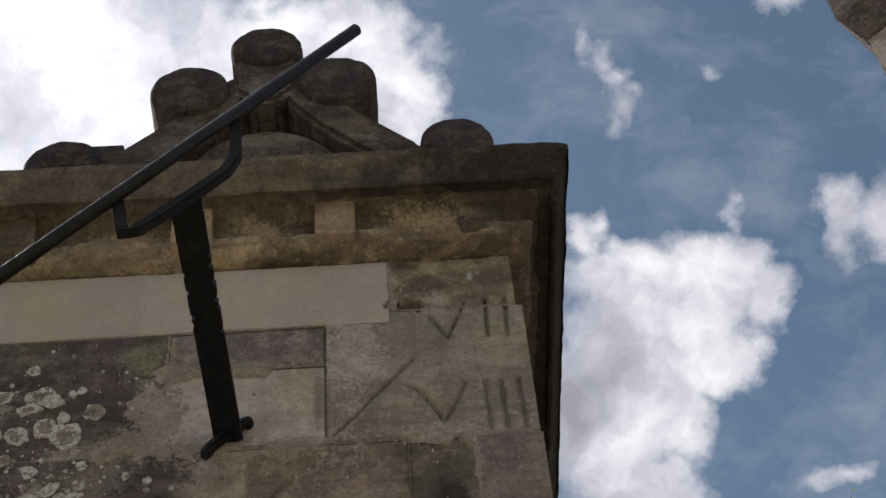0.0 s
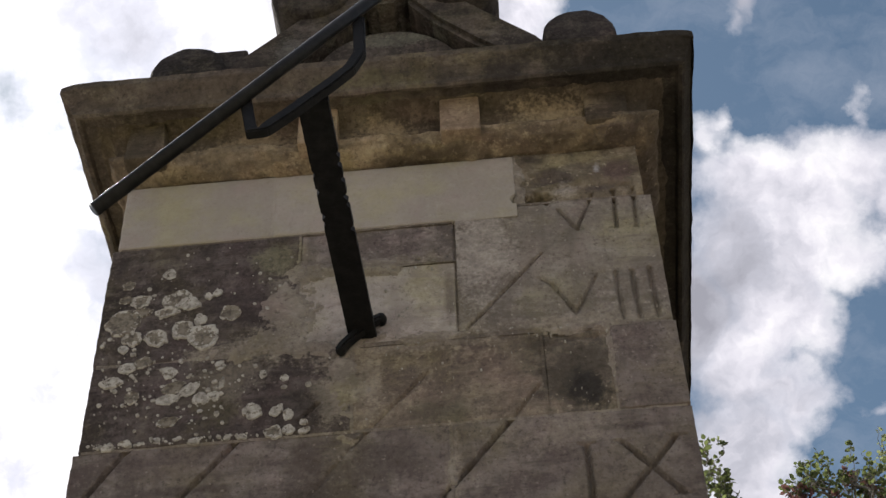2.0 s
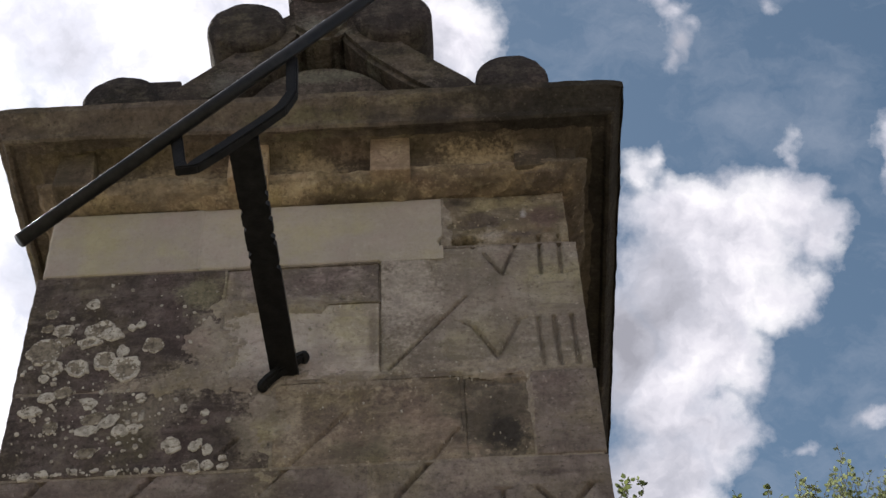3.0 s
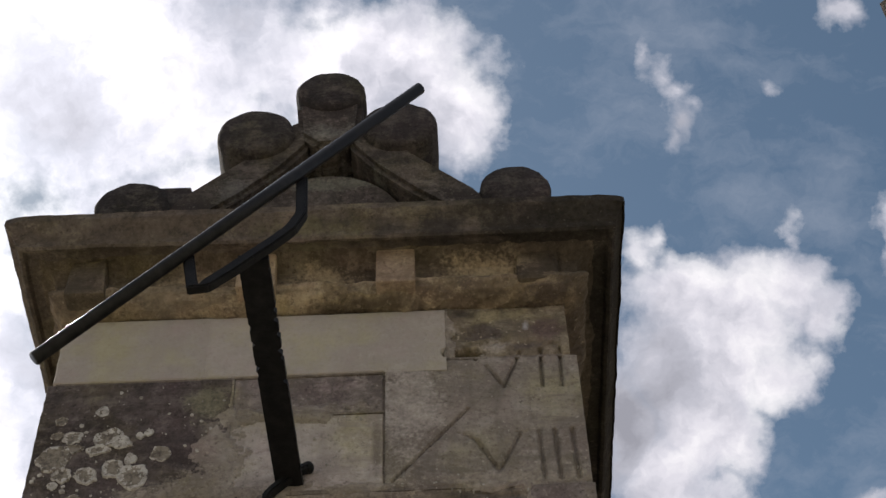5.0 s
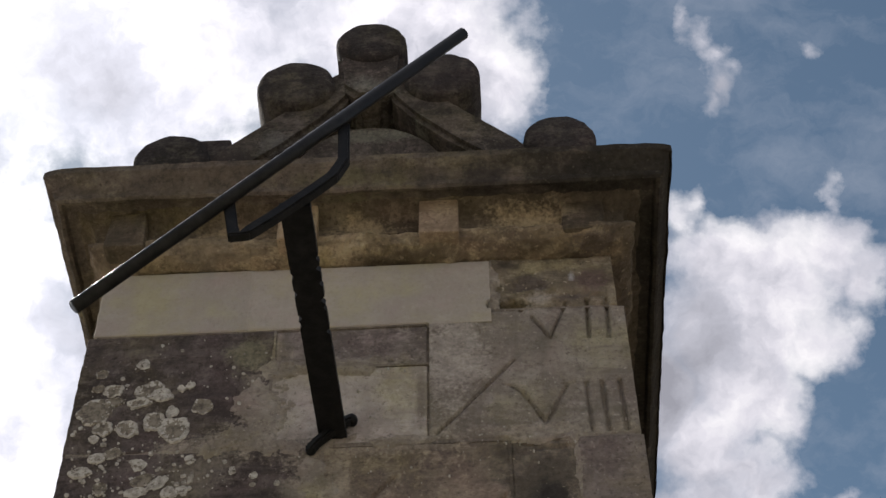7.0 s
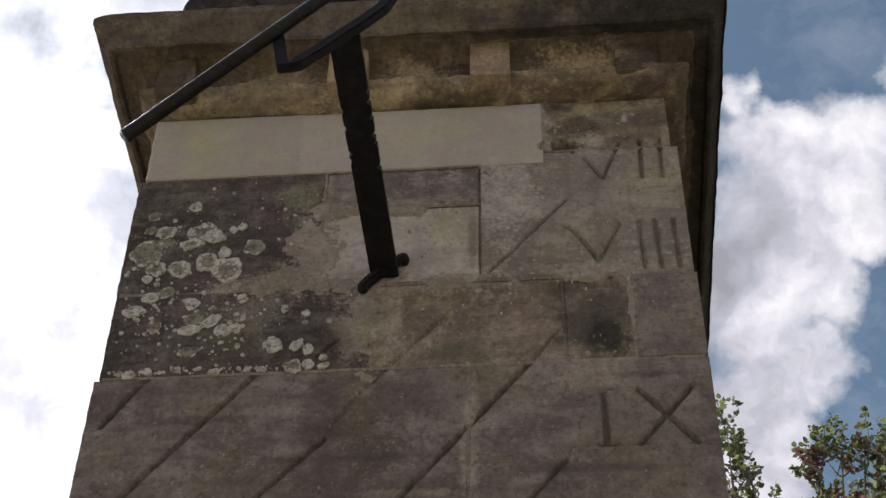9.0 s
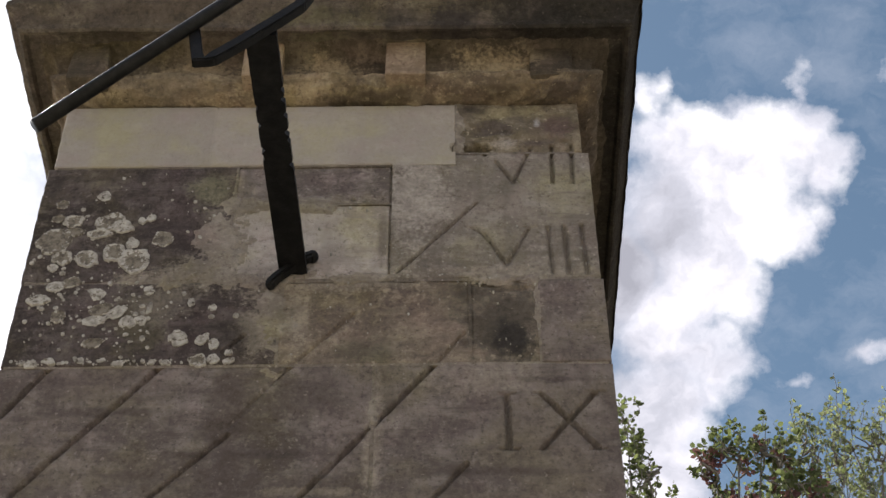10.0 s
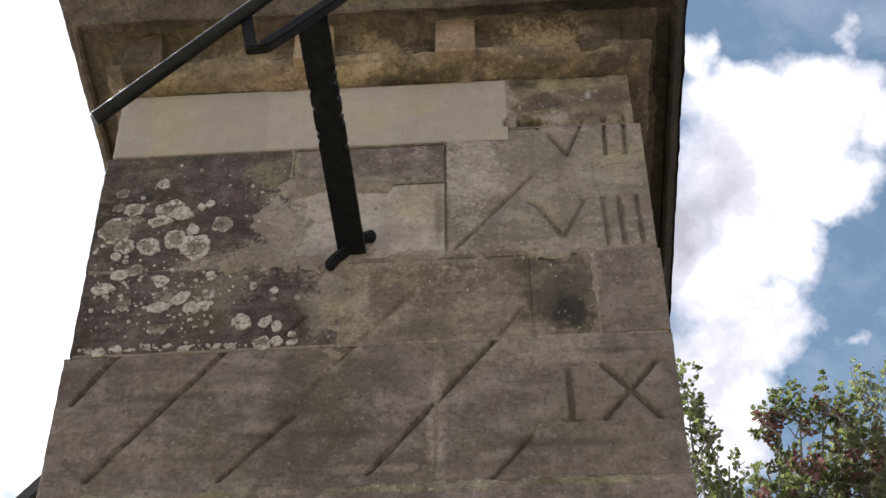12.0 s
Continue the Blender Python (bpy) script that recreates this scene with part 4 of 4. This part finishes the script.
class Leaves:
    """Collects small folded leaves for one mesh."""

    def __init__(self):
        self.v, self.f = [], []

    def leaf(self, p, d, size, rng, wide=0.80):
        d = d.normalized()
        s = d.cross(Vector((rng.gauss(0, 1), rng.gauss(0, 1), rng.gauss(0, 1)))).normalized()
        u = s.cross(d)
        k = len(self.v)
        fold = rng.uniform(0.1, 0.35)
        w = size * wide / 2
        rim = ((0.0, 0.0), (0.22, 0.80), (0.55, 1.0), (0.82, 0.62), (1.0, 0.0), (0.82, -0.62), (0.55, -1.0), (0.22, -0.80))
        for along, side in rim:
            self.v.append(tuple(p + d * size * along + s * w * side + u * (w * fold * abs(side) - size * 0.14 * along * along)))
        self.v.append(tuple(p + d * size * 0.5 - u * size * 0.04))
        self.f += [(k + a, k + (a + 1) % 8, k + 8) for a in range(8)]

    def link(self, name, mat, parent, label=""):
        me = bpy.data.meshes.new(name)
        me.from_pydata(self.v, [], self.f)
        me.materials.append(mat)
        ob = new(name, me)
        if label:
            ob["label"] = label
        return attach(ob, parent)


def tree(name, label, base, tops, seed, leaf_mat, leaf_size, per_top=9, blossom=0.0, spread=0.35, shoot=(0.35, 0.8), gap=0.03, upright=0.5, depth=1.1):
    """A tree whose limbs rise from base to the tops; shoots with leaves fill the crown."""
    rng = random.Random(seed)
    thing = tagged(holder(name, base), label, "tree")
    base = Vector(base)
    mid = sum((Vector(t) for t in tops), Vector()) / len(tops)
    fork = Vector((base.x + (mid.x - base.x) * 0.4, base.y + (mid.y - base.y) * 0.4, mid.z * 0.42))
    bm = bmesh.new()
    tube_into(bm, wander(base, fork, rng, 0.04), 0.13, 0.09, 10)
    attach(link("trunk", bm, M_BARK, None, "", True), thing)
    twigs, leaves, flowers = bmesh.new(), Leaves(), Leaves()
    for t in tops:
        t = Vector(t)
        path = wander(fork, t - Vector((0, 0, 0.42)), rng, 0.10, 10)
        bm = bmesh.new()
        tube_into(bm, path, 0.05, 0.004)
        attach(link("limb", bm, M_BARK, None, "", True), thing)
        for _ in range(per_top):
            k = rng.uniform(0.0, 1.0) ** 0.7
            a = t - Vector((0, 0, 0.25 + depth * (1 - k))) + Vector((rng.gauss(0, spread), rng.gauss(0, spread), 0)) * (0.35 + 0.9 * (1 - k))
            start = min(path, key=lambda q: (q - a).length)
            tube_into(twigs, wander(start, a, rng, 0.04, 5), 0.008, 0.004, 5)
            for _ in range(3):
                d = Vector((rng.gauss(0, 1 - upright), rng.gauss(0, 1 - upright), upright + rng.random() * 0.6)).normalized()
                end = a + d * rng.uniform(*shoot) * (0.55 if k > 0.8 else 1)
                end.z = min(end.z, t.z + rng.uniform(-0.12, 0.05))
                pts = wander(a, end, rng, 0.025, 8)
                tube_into(twigs, pts, 0.0034, 0.0012, 4)
                run = (end - a).length
                for i in range(int(run / gap) + 2):
                    q = 0.08 + 0.92 * rng.random() ** (0.55 if leaf_mat is M_LEAF else 1.0)
                    p = pts[min(8, int(q * 8))].lerp(pts[min(8, int(q * 8) + 1)], q * 8 % 1)
                    out = (d * 0.5 + Vector((rng.gauss(0, 1), rng.gauss(0, 1), rng.gauss(-0.1, 0.7)))).normalized()
                    leaves.leaf(p + out * 0.006, out, leaf_size * rng.uniform(0.6, 1.25), rng)
                if rng.random() < blossom:
                    c = pts[rng.choice((5, 6, 7, 8))]
                    for _ in range(34):
                        out = Vector((rng.gauss(0, 1), rng.gauss(0, 1), rng.gauss(0, 1))).normalized()
                        flowers.leaf(c + Vector((out.x * 0.8, out.y * 0.8, out.z * 1.3)) * rng.uniform(0.004, 0.042), out, 0.028 * rng.uniform(0.7, 1.2), rng, 0.9)
    tagged(attach(link("twig_mass", twigs, M_BARK, None, "", True), thing), kind="stuff")
    leaves.link("crown", leaf_mat, thing)
    if flowers.v:
        flowers.link("blossom", M_BLOSSOM, thing, "fading mauve blossom clusters")
    return thing


tree("lilac_tree", "lilac tree with green leaves and fading mauve blossom", (1.9, 5.0, 0),
     [(1.52, 4.85, 7.26), (1.60, 4.82, 7.42), (1.72, 4.78, 7.52), (1.84, 4.75, 7.56), (1.93, 4.80, 7.46), (2.10, 4.85, 7.22), (2.25, 4.9, 7.10), (1.62, 4.7, 7.0), (1.97, 4.65, 7.0), (1.52, 4.7, 6.86), (1.74, 4.72, 6.95), (1.86, 4.75, 7.05), (2.04, 4.72, 6.98), (2.12, 4.8, 7.02), (1.66, 4.8, 6.84)],
     11, M_LEAF, 0.031, 6, 0.33, 0.11, (0.14, 0.32), 0.0105, 0.4, 0.9)
tree("hawthorn_tree", "small dark green hawthorn tree beside the pillar", (0.9, 4.4, 0),
     [(1.08, 4.17, 7.24), (1.16, 4.2, 7.00), (1.02, 4.25, 7.05), (1.24, 4.25, 6.86), (1.16, 4.3, 6.80)],
     23, M_LEAF, 0.029, 4, 0.0, 0.05, (0.16, 0.36), 0.014, 0.85)
tree("birch_tree", "slender tree with pale young green leaves", (3.0, 6.2, 0),
     [(2.34, 5.65, 8.30), (2.50, 5.75, 8.20), (2.63, 5.78, 8.40), (2.76, 5.7, 8.25), (2.90, 5.69, 8.42), (3.05, 5.7, 8.45), (2.15, 5.75, 7.9), (2.0, 5.8, 7.75), (1.8, 5.85, 7.7), (3.2, 5.6, 8.3),
      (2.4, 5.7, 7.8), (2.6, 5.7, 7.85), (2.8, 5.7, 7.85), (3.0, 5.7, 7.9), (1.6, 5.9, 7.6), (1.45, 5.9, 7.5)],
     37, M_PALE_LEAF, 0.028, 7, 0.0, 0.09, (0.35, 0.7), 0.026, 0.85)
